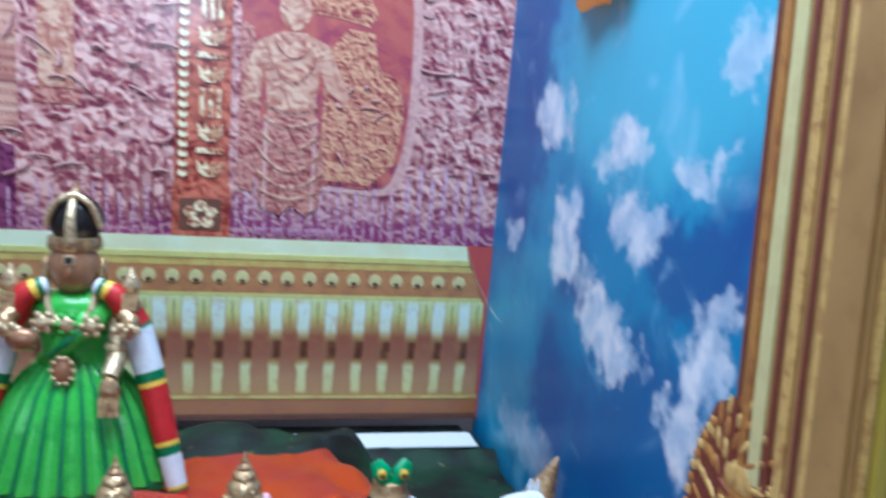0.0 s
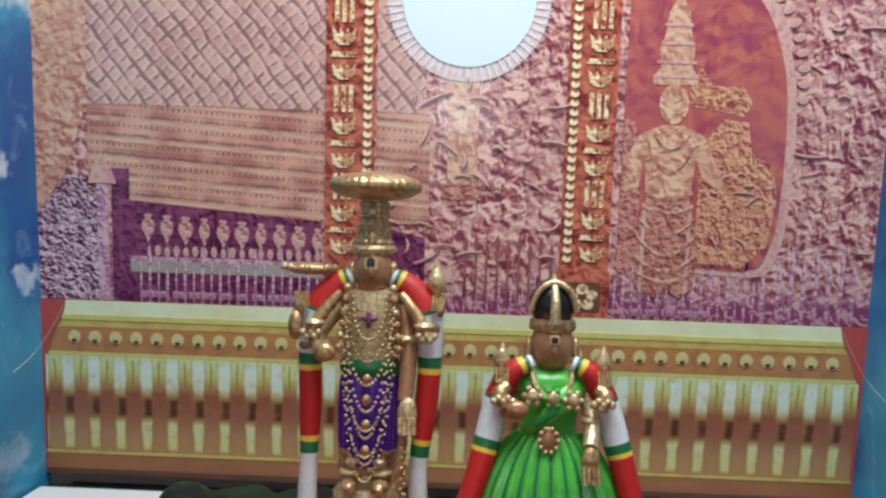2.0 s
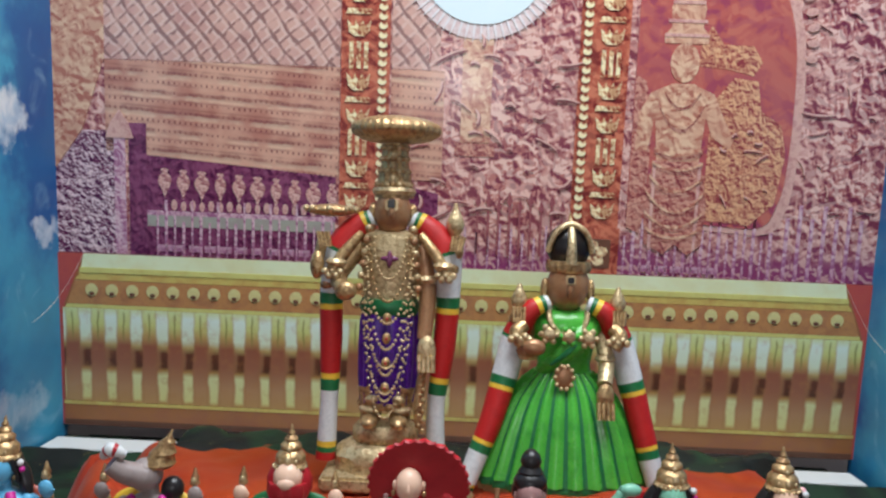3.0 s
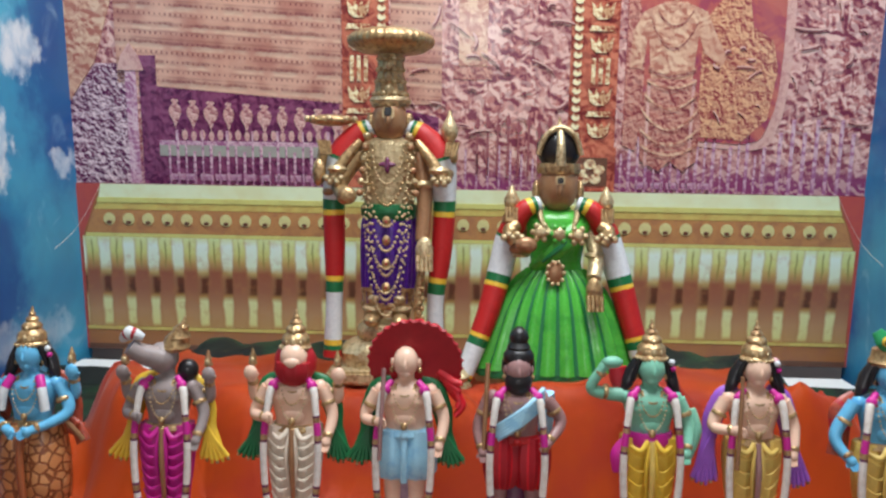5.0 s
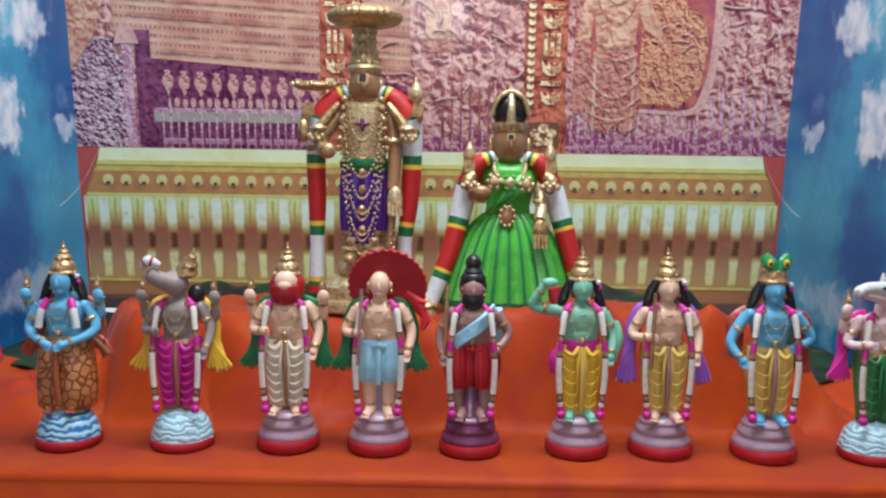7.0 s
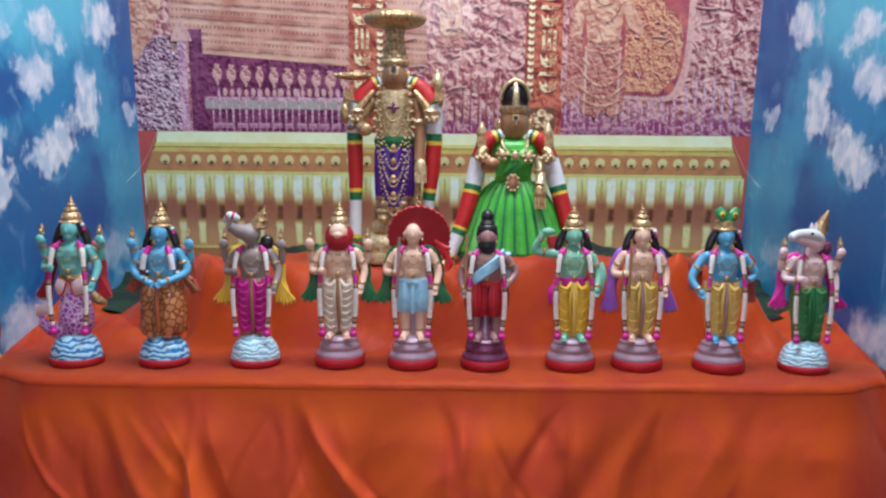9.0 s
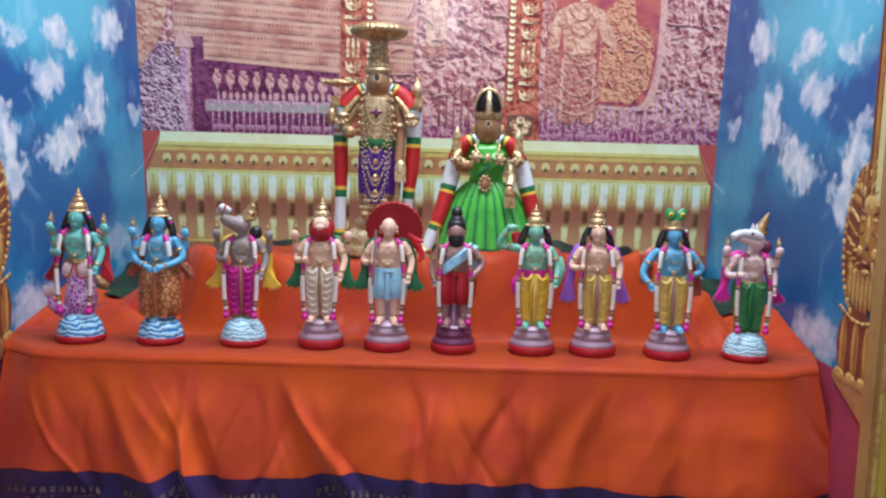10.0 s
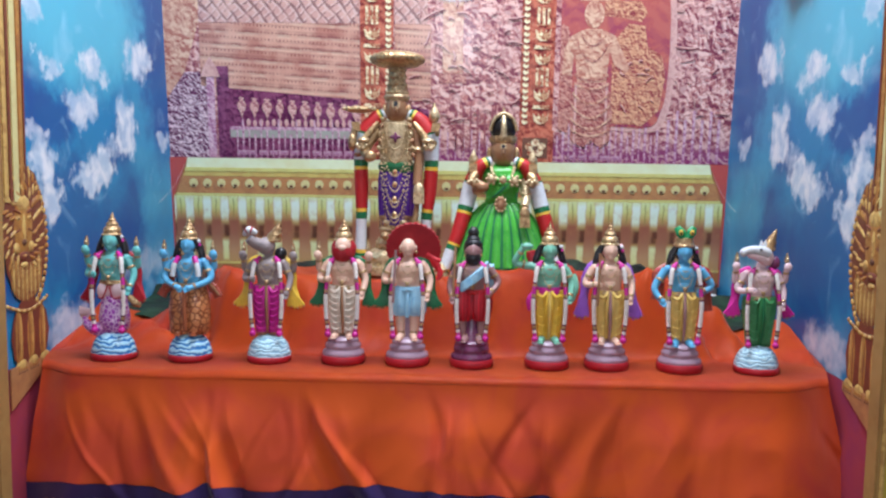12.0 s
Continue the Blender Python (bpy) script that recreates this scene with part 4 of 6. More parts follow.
def front_post(x, y, side):
    post = tagged(new("frame_post"), "gilded wooden front post with yellow moulding", "post", "front posts", "structure")
    post.matrix_world = pose(x, y, 0)
    part("shaft", box_bm(-0.022, 0.022, -0.02, 0.02, 0, 2.05, 0.004), FRAME_GOLD, post)
    part("moulding", box_bm(-side * 0.004 - 0.007, -side * 0.004 + 0.007, -0.028, -0.0205, 0, 2.05, 0.003), FRAME_YELLOW, post)
    part("moulding", box_bm(-0.018, -0.010, -0.026, -0.0205, 0, 2.05, 0.003), LION_LIGHT, post)
    part("moulding", box_bm(0.010, 0.018, -0.026, -0.0205, 0, 2.05, 0.003), CAP_BROWN, post)
    part("side_cloth", box_bm(side * 0.3 - 0.278, side * 0.3 + 0.278, 0.0, 0.012, 0, 2.05), FRAME_RED, post, "red cloth stretched beside the post")


front_post(-0.742, -1.02, -1)
front_post(0.728, -1.11, 1)


def pennant():
    def fn(u, v):
        y = -0.375 - 0.185 * u - 0.012 * v
        low = 1.19 + 0.03 * abs(u - 0.55) / 0.5 + 0.008 * math.sin(u * 14)
        z = 1.75 + (low - 1.75) * v
        return (0.775 + 0.006 * math.sin(u * 9 + v * 2), y + 0.01 * math.sin(v * 5), z)
    bm = grid_bm(14, 20, fn)
    bmesh.ops.solidify(bm, geom=bm.faces[:], thickness=0.003)
    ob = mesh_object("pennant", bm, [PENNANT], None, "", True)
    tagged(ob, "pale orange cloth strip hanging in front of the sky panel", "cloth strip")


pennant()


# ---- table, platform and cloths ----
def table():
    t = tagged(new("display_table"), "dark wooden display table hidden under the draped cloths", "table")
    part("tabletop", box_bm(-0.70, 0.70, -0.828, 0.14, 0.367, 0.394, 0.004), WOOD, t)
    for x in (-0.66, 0.66):
        for y in (-0.79, 0.10):
            part("leg", box_bm(x - 0.025, x + 0.025, y - 0.025, y + 0.025, 0, 0.367, 0.004), WOOD, t)
    p = mesh_object("riser_box", box_bm(-0.40, 0.42, -0.56, -0.30, 0.395, 0.535, 0.005), [WOOD])
    tagged(p, "wooden riser box under the cloth behind the small dolls", "box")


table()


def plateau(x):
    return step(-0.66, -0.40, x) * (1 - step(0.42, 0.68, x))


def cloth_z(x, y):
    p = plateau(x) * step(-0.685, -0.565, y)
    side = 0.062 * step(0.50, 0.78, abs(x)) * step(-0.70, -0.45, y)
    n = noise.noise(Vector((x * 6, y * 5, 0.3)))
    fold = abs(noise.noise(Vector((x * 8 + y * 5, y * 2.6, 2.7))))
    sharp = abs(noise.noise(Vector((x * 15 - y * 9, y * 6 + x * 3, 6.1))))
    on_slope = p * (1 - p) * 4
    rest = step(-0.71, -0.64, y)
    swell = 0.03 * math.exp(-((x - 0.09) / 0.10) ** 2) * step(-0.70, -0.60, y) * (1 - step(-0.58, -0.50, y))
    return 0.403 + 0.149 * p + side + swell * 0.4 + rest * (0.016 * n * (1 - p) + 0.15 * on_slope * (fold - 0.2) + 0.035 * (0.3 + on_slope) * (0.22 - sharp) + 0.02 * (fold - 0.2)) + 0.0015 * n


def cloth_back(x):
    return -0.36 - 0.11 * step(0.45, 0.70, abs(x)) + 0.012 * math.sin(x * 17)


folds = random.Random(5)
# Centre, half width, depth and lean of the creases in the hanging front.
CREASES = [(-0.445, 0.012, 0.022, 0.20), (-0.415, 0.011, -0.020, 0.16), (-0.385, 0.016, 0.016, 0.05), (-0.245, 0.016, 0.016, 0.38), (-0.215, 0.012, -0.016, 0.36), (-0.005, 0.010, 0.020, 0.10), (0.022, 0.010, -0.014, 0.08), (0.30, 0.020, 0.012, -0.40),
           (0.40, 0.016, -0.010, -0.55), (0.56, 0.020, 0.012, -0.35), (-0.62, 0.018, 0.012, 0.45), (-0.56, 0.014, -0.008, 0.40), (0.14, 0.018, 0.010, 0.30)]
CREASES += [(folds.uniform(-0.74, 0.76), folds.uniform(0.004, 0.012), folds.choice((-1, 1)) * folds.uniform(0.002, 0.007), folds.uniform(-0.5, 0.6)) for _ in range(34)]


def drape(x, d):
    """Front of the cloth d metres down from the table edge: (x, y, z)."""
    k = d / 0.22
    crease = 0
    for cx, w, a, lean in CREASES:
        u = (x - cx - lean * d - 0.02 * math.sin(cx * 40 + d * 16)) / (w * (0.8 + 0.7 * k))
        crease += a * math.exp(-u * u) * (0.15 + 0.85 * k)
    wave = 0.012 * math.sin(x * 13 + 0.6) + 0.006 * math.sin(x * 29 + d * 8)
    y = -0.856 - 0.018 * min(1, k) - wave * k + crease + 0.006 * noise.noise(Vector((x * 9, d * 4, 5.0))) + 0.006 * min(1, k * 1.5) * abs(noise.noise(Vector((x * 17 + d * 5, d * 7 - x * 3, 1.0))))
    edge = step(0.64, 0.765, abs(x))
    return (x * (1 + (0.045 if x < 0 else 0.075) * k * edge), y + 0.05 * edge * edge, 0.401 - d)


def hem_depth(x):
    return 0.212 - 0.022 * math.exp(-((x + 0.405) / 0.04) ** 2) + 0.014 * math.exp(-((x + 0.19) / 0.05) ** 2) + 0.005 * math.sin(x * 11) + 0.022 * step(0.05, 0.5, x) + 0.012 * step(-0.20, -0.30, x) + 0.02 * step(-0.68, -0.76, x)


def cloths():
    saree = tagged(new("orange_cloth"), "orange silk cloth with navy border draped over the table", "cloth")
    half = 0.765

    def top(u, v):
        x = -half + 2 * half * u
        front_y = -0.854 + 0.05 * step(0.64, 0.765, abs(x)) ** 2
        y = front_y + (cloth_back(x) - front_y) * v ** 1.7
        t = min(1, max(0, (front_y + 0.020 - y) / 0.020))
        return (x * (1 + 0.042 * step(-0.83, -0.70, y)), y, cloth_z(x, y) - 0.0135 * (1 - math.sqrt(max(0.0, 1 - t * t))))
    bm = grid_bm(150, 64, top)
    bmesh.ops.solidify(bm, geom=bm.faces[:], thickness=0.0015)
    part("top_sheet", bm, ORANGE_SILK, saree, smooth=True)

    def front(u, v):
        x = -half + 2 * half * u
        px, py, pz = drape(x, 0.0115 + (hem_depth(x) - 0.0115) * v)
        t = step(0, 0.5, v)
        top_y = -0.8535 + 0.05 * step(0.64, 0.765, abs(x)) ** 2
        return (px, top_y + (py - top_y) * t, pz)
    part("front_drop", grid_bm(420, 44, front), ORANGE_SILK, saree, smooth=True)

    for s in (-1, 1):
        def fall(u, v, s=s):
            y = -0.803 + 0.36 * u
            return (s * (half * (1 + 0.042 * step(-0.83, -0.70, y)) + 0.001 + (0.030 * (1 - u) + 0.004 * math.sin(u * 9)) * v), y, 0.388 + 0.07 * u * (1 - v) - 0.22 * v)
        part("side_drop", grid_bm(30, 16, fall), ORANGE_SILK, saree, smooth=True)

    def border(u, v):
        x = -half + 2 * half * u
        h = hem_depth(x)
        px, py, pz = drape(x, h + (0.385 - h) * v)
        return (px, py - 0.002, pz)
    part("border", grid_bm(300, 24, border), NAVY_SILK, saree, "navy silk border with gold thread", smooth=True)

    def zari(d0, d1, x0, x1, count, fill):
        bm = bmesh.new()
        for i in range(count):
            if noise.noise(Vector((i * 0.23, d0 * 90, 0.5))) < -0.12:
                continue
            xa = x0 + (x1 - x0) * i / count
            xb = xa + (x1 - x0) / count * fill * (0.6 + 0.4 * folds.random())
            vs = []
            for x, d in ((xa, d0), (xb, d0), (xb, d1), (xa, d1)):
                px, py, pz = drape(x, hem_depth(x) + d)
                vs.append(bm.verts.new((px, py - 0.006, pz)))
            bm.faces.new(vs)
        ob = part("gold_thread_band", bm, ZARI, saree, "band of gold thread motifs")
        ob["kind"] = "stuff"
    zari(0.028, 0.040, -0.72, 0.74, 110, 0.6)
    zari(0.046, 0.049, -0.72, 0.74, 180, 0.8)
    zari(0.07, 0.095, -0.72, 0.74, 60, 0.6)

    def green(u, v):
        x = -0.79 + 1.58 * u
        y0 = cloth_back(x) - 0.03
        y = y0 + (0.13 - y0) * v
        lump = abs(noise.noise(Vector((x * 8, y * 8, 9.0)))) + 0.5 * abs(noise.noise(Vector((x * 19, y * 17, 4.0))))
        p = step(-0.52, -0.42, x) * (1 - step(0.50, 0.60, x)) * (1 - step(-0.30, -0.19, y))
        z = 0.438 - 0.022 * step(0.02, 0.1, y) + 0.028 * math.exp(-((y + 0.145) / 0.022) ** 2) + 0.113 * p + (0.010 + 0.020 * p) * lump * step(0.12, 0.0, y)
        if v < 0.10:
            z = min(z, cloth_z(x, y0 + 0.03) - 0.006 + 0.25 * v)
        return (x, y, z)
    ob = mesh_object("dark_green_cloth", grid_bm(120, 50, green), [GREEN_CLOTH], None, "", True)
    tagged(ob, "crumpled dark green saree with small gold motifs on the table", "cloth")
    strip = mesh_object("white_board_strip", box_bm(-0.79, 0.775, -0.085, -0.012, 0.447, 0.451, 0.001), [PAPER])
    tagged(strip, "narrow white board strip lying at the foot of the poster", "board")


cloths()


def string(side):
    k = bmesh.new()
    pts = [Vector((side * (0.747 + 0.05 * t), -0.004 - 0.10 * t, 0.822 - 0.13 * t - 0.02 * math.sin(t * math.pi))) for t in [i / 14 for i in range(15)]]
    rings = [[k.verts.new(p + Vector((0, 0.0007 * math.cos(a), 0.0007 * math.sin(a)))) for a in (0, 1.57, 3.14, 4.71)] for p in pts]
    for a, b in zip(rings, rings[1:]):
        for i in range(4):
            k.faces.new((a[i], a[(i + 1) % 4], b[(i + 1) % 4], b[i]))
    tagged(mesh_object("string", k, [CREAM_WHITE]), "thin pale string tied between poster corner and sky panel", "string", "poster strings")


string(-1)
string(1)


# ---- dolls: each is one mesh of painted clay ----
class Clay:
    def __init__(self):
        self.bm, self.mats = bmesh.new(), []

    def slot(self, m):
        if m not in self.mats:
            self.mats.append(m)
        return self.mats.index(m)

    def lathe(self, profile, m, c=(0, 0), sx=1.0, sy=1.0, seg=24, pleats=0, amp=0.0, lean=(0, 0), m2=None):
        """Turned shape round the vertical through c. pleats: folds round it; lean: shift of the top against the foot;
        m2: second colour in the folds.
        """
        rows, k, k2 = [], self.slot(m), self.slot(m2) if m2 else 0
        z0, z1 = profile[0][1], profile[-1][1]
        for r, z in profile:
            t = (z - z0) / (z1 - z0) if z1 != z0 else 0
            ring = []
            for i in range(seg):
                a = 2 * math.pi * i / seg
                rr = r * (1 + amp * math.cos(pleats * a)) if pleats else r
                ring.append(self.bm.verts.new((c[0] + lean[0] * t + rr * math.cos(a) * sx, c[1] + lean[1] * t + rr * math.sin(a) * sy, z)))
            rows.append(ring)
        for a, b in zip(rows, rows[1:]):
            for i in range(seg):
                f = self.bm.faces.new((a[i], a[(i + 1) % seg], b[(i + 1) % seg], b[i]))
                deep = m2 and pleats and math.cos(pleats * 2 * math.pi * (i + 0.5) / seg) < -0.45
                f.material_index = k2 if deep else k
        for ring in (rows[0], rows[-1]):
            f = self.bm.faces.new(ring)
            f.material_index = k

    def ball(self, c, r, m, tilt=0.0, spin=0.0, seg=14):
        r = (r, r, r) if isinstance(r, (int, float)) else r
        mt = pose(*c, tilt, spin, 0) @ Matrix.Diagonal((*r, 1))
        k, rows, n = self.slot(m), [], max(4, seg // 2)
        for j in range(1, n):
            b = math.pi * j / n
            rows.append([self.bm.verts.new(mt @ Vector((math.sin(b) * math.cos(2 * math.pi * i / seg), math.sin(b) * math.sin(2 * math.pi * i / seg), math.cos(b)))) for i in range(seg)])
        for a, b in zip(rows, rows[1:]):
            for i in range(seg):
                self.bm.faces.new((a[i], a[(i + 1) % seg], b[(i + 1) % seg], b[i])).material_index = k
        for row, z in ((rows[0], 1), (rows[-1], -1)):
            tip = self.bm.verts.new(mt @ Vector((0, 0, z)))
            for i in range(seg):
                self.bm.faces.new((row[i], row[(i + 1) % seg], tip)).material_index = k

    def block(self, x0, x1, y0, y1, z0, z1, m, bevel=0.003):
        b = box_bm(x0, x1, y0, y1, z0, z1, bevel)
        k, seen = self.slot(m), {}
        for f in b.faces:
            g = self.bm.faces.new([seen.setdefault(v, self.bm.verts.new(v.co)) if v not in seen else seen[v] for v in f.verts])
            g.material_index = k
        b.free()

    def tube(self, points, radii, m, bands=(), seg=10, flat=1.0, fine=6):
        """Round limb or rope along points; bands: (from, to, paint) along its length; flat squeezes it front to back."""
        pts = [Vector(p) for p in points]
        rad = radii if isinstance(radii, (list, tuple)) else [radii] * len(pts)
        line, rr = [], []
        for i in range(len(pts) - 1):
            a, b, c, d = pts[max(i - 1, 0)], pts[i], pts[i + 1], pts[min(i + 2, len(pts) - 1)]
            for j in range(fine):
                t = j / fine
                line.append(0.5 * (2 * b + (c - a) * t + (2 * a - 5 * b + 4 * c - d) * t * t + (3 * b - a - 3 * c + d) * t ** 3))
                rr.append(rad[i] + (rad[i + 1] - rad[i]) * t)
        line.append(pts[-1])
        rr.append(rad[-1])
        rings, n = [], len(line)
        for i, q in enumerate(line):
            way = (line[min(i + 1, n - 1)] - line[max(i - 1, 0)]).normalized()
            u = way.cross(Vector((0, 1, 0)))
            u = u.normalized() if u.length > 1e-4 else Vector((1, 0, 0))
            w = way.cross(u).normalized()
            rings.append([self.bm.verts.new(q + rr[i] * (math.cos(2 * math.pi * s / seg) * u + flat * math.sin(2 * math.pi * s / seg) * w)) for s in range(seg)])
        for i in range(n - 1):
            t, paintwork = (i + 0.5) / (n - 1), m
            for a, b, other in bands:
                if a <= t < b:
                    paintwork = other
            k = self.slot(paintwork)
            for s in range(seg):
                self.bm.faces.new((rings[i][s], rings[i][(s + 1) % seg], rings[i + 1][(s + 1) % seg], rings[i + 1][s])).material_index = k
        self.bm.faces.new(rings[0]).material_index = self.slot(m)
        self.bm.faces.new(rings[-1]).material_index = self.slot(bands[-1][2] if bands and bands[-1][1] >= 1 else m)

    def loop(self, top, drop, half, y, r, m, y_mid=None):
        """A necklace hanging between two points at height top, drop metres deep."""
        pts = [(half * math.cos(a), (y if y_mid is None else y + (y_mid - y) * math.sin(a)), top - drop * math.sin(a)) for a in [math.pi * i / 10 for i in range(11)]]
        self.tube(pts, r, m, seg=6, fine=3)

    def chain(self, top, drop, half, y, r, m, y_mid, n):
        """A necklace of separate beads."""
        for i in range(n + 1):
            a = math.pi * i / n
            self.ball((half * math.cos(a), y + (y_mid - y) * math.sin(a), top - drop * math.sin(a)), r, m, seg=6)

    def resize(self, f):
        for v in self.bm.verts:
            v.co *= f

    def done(self, name, m, label, category="doll", group=""):
        ob = mesh_object(name, self.bm, self.mats, None, "", True)
        ob.matrix_world = m
        return tagged(ob, label, category, group)


ROW = "row of small painted dolls"


def stepped_base(k, main=MAUVE):
    k.lathe([(0.043, 0), (0.0455, 0.003), (0.0455, 0.012), (0.044, 0.0155)], CRIMSON, seg=36)
    k.lathe([(0.042, 0.0148), (0.0432, 0.019), (0.0415, 0.024), (0.036, 0.0275), (0.0355, 0.030), (0.0372, 0.033), (0.0362, 0.038), (0.0315, 0.0415), (0.0308, 0.044), (0.0318, 0.047), (0.028, 0.052), (0.018, 0.056)], main, sy=0.88, seg=36)


def dome_base(k, main):
    k.lathe([(0.043, 0), (0.0455, 0.003), (0.0455, 0.010), (0.044, 0.0125)], CRIMSON, seg=36)
    k.lathe([(0.044, 0.0115), (0.0445, 0.016), (0.0425, 0.022), (0.0415, 0.026), (0.039, 0.034), (0.034, 0.042), (0.030, 0.046), (0.022, 0.053), (0.010, 0.058)], main, sy=0.88, pleats=7, amp=0.025, seg=42)


def feet(k, m, z=0.057):
    for s in (-1, 1):
        k.tube([(s * 0.010, -0.006, z + 0.006), (s * 0.013, -0.018, z + 0.002), (s * 0.017, -0.030, z - 0.002)], [0.0075, 0.0075, 0.005], m, seg=10, flat=0.7)
        for i in range(4):
            k.ball((s * (0.0125 + 0.0030 * i), -0.0345 + 0.0016 * i, z - 0.003), (0.0019, 0.003, 0.0022), m, seg=6)
        k.tube([(s * 0.006, -0.008, z + 0.010), (s * 0.012, -0.015, z + 0.009), (s * 0.019, -0.009, z + 0.010)], 0.0018, GOLD, seg=6, fine=3)


def dhoti(k, m, fold, sx=1.0, ribs=0):
    """Pleated leg cloth: two tapering legs, a hanging centre fold, swags over the thighs."""
    for s in (-1, 1):
        k.lathe([(0.0118, 0.056), (0.0132, 0.060), (0.0142, 0.078), (0.0168, 0.102), (0.0188, 0.128), (0.0190, 0.144), (0.0165, 0.158)], m, c=(s * 0.0122 * sx, -0.004), sy=0.9, lean=(s * 0.0036, 0.003), pleats=9, amp=0.045, seg=36)
        for i in range(ribs or 5):
            z = 0.072 + i * (0.013 if ribs else 0.017)
            w = 0.0022 if ribs else 0.0011
            k.tube([(s * 0.002, -0.0185, z + 0.002), (s * 0.014, -0.0225 - 0.0006 * i, z - 0.002), (s * (0.026 + 0.001 * i), -0.014, z + 0.007)], [w * 0.6, w, w * 0.5], m, seg=6, fine=4)
        k.lathe([(0.0126, 0.0555), (0.0142, 0.058), (0.0132, 0.061)], fold, c=(s * 0.0122 * sx, -0.004), sy=0.92, seg=20)
        k.tube([(s * 0.004, -0.021, 0.157), (s * 0.013, -0.0255, 0.146), (s * 0.024, -0.018, 0.150)], [0.003, 0.0036, 0.0022], m, seg=8, flat=0.7)
    k.tube([(0, -0.0225, 0.157), (0.001, -0.026, 0.118), (0.0015, -0.022, 0.080), (0.001, -0.019, 0.062)], [0.0034, 0.0036, 0.003, 0.0018], fold, seg=8)
    for s in (-1, 1):
        k.tube([(s * 0.003, -0.0225, 0.154), (s * 0.006, -0.0255, 0.125), (s * 0.004, -0.022, 0.088)], [0.0018, 0.0024, 0.001], m, seg=6)


def torso(k, m, belt=GOLD):
    k.lathe([(0.0245, 0.148), (0.0235, 0.158), (0.0240, 0.168), (0.0275, 0.183), (0.0315, 0.197), (0.0300, 0.206), (0.0180, 0.2125), (0.0098, 0.217), (0.0092, 0.227)], m, sy=0.64, seg=28)
    k.lathe([(0.0250, 0.149), (0.0280, 0.1525), (0.0265, 0.1560), (0.0245, 0.1595)], belt, sy=0.74, pleats=14, amp=0.02, seg=42)
    k.ball((0, -0.0205, 0.1545), (0.0052, 0.004, 0.0048), belt, seg=10)
    k.ball((0, -0.0142, 0.170), (0.0135, 0.004, 0.010), m)
    for s in (-1, 1):
        k.ball((s * 0.0115, -0.0125, 0.193), (0.0130, 0.0068, 0.0095), m)
        k.ball((s * 0.0295, -0.001, 0.2035), (0.0080, 0.0085, 0.0085), m)
    k.loop(0.2135, 0.013, 0.0115, -0.011, 0.0018, GOLD, -0.0185)
    k.chain(0.212, 0.026, 0.0135, -0.015, 0.0013, GOLD, -0.0222, 16)
    k.chain(0.210, 0.042, 0.0165, -0.017, 0.0013, BEAD, -0.0222, 22)
    k.ball((0, -0.0225, 0.166), (0.0042, 0.0026, 0.0052), GOLD, seg=10)


def head(k, m, hair=BLACK, locks=True, x=0.0):
    """Plain egg-shaped head with ears, ear drops and hair falling to the shoulders."""
    k.ball((x, -0.007, 0.2385), (0.0148, 0.0152, 0.0185), m, seg=18)
    k.ball((x, -0.0130, 0.2265), (0.0080, 0.0078, 0.0068), m, seg=10)
    k.tube([(x, -0.0205, 0.2435), (x, -0.0228, 0.2375), (x, -0.0222, 0.2345)], [0.0011, 0.0019, 0.0023], m, seg=8, fine=3)
    for s in (-1, 1):
        k.ball((x + s * 0.0155, -0.004, 0.2370), (0.0028, 0.0040, 0.0060), m, seg=8)
        k.ball((x + s * 0.0165, -0.006, 0.2290), (0.0026, 0.0026, 0.0036), GOLD, seg=8)
    if hair:
        k.ball((x, 0.005, 0.2405), (0.0205, 0.0155, 0.0215), hair)
        if locks:
            for s in (-1, 1):
                k.tube([(x + s * 0.0155, 0.001, 0.2470), (x + s * 0.0215, 0.003, 0.2330), (x + s * 0.0265, 0.001, 0.2190), (x + s * 0.0320, -0.001, 0.2095)], [0.0055, 0.0078, 0.0072, 0.0030], hair, seg=10)
                k.tube([(x + s * 0.0135, -0.0095, 0.2500), (x + s * 0.0170, -0.0070, 0.2400), (x + s * 0.0205, -0.0060, 0.2240)], [0.0026, 0.0032, 0.0022], hair, seg=8)
            k.ball((x + 0.0225, -0.006, 0.2460), 0.0040, WHITE, seg=8)
            k.ball((x + 0.0245, -0.006, 0.2385), 0.0034, MAGENTA, seg=8)


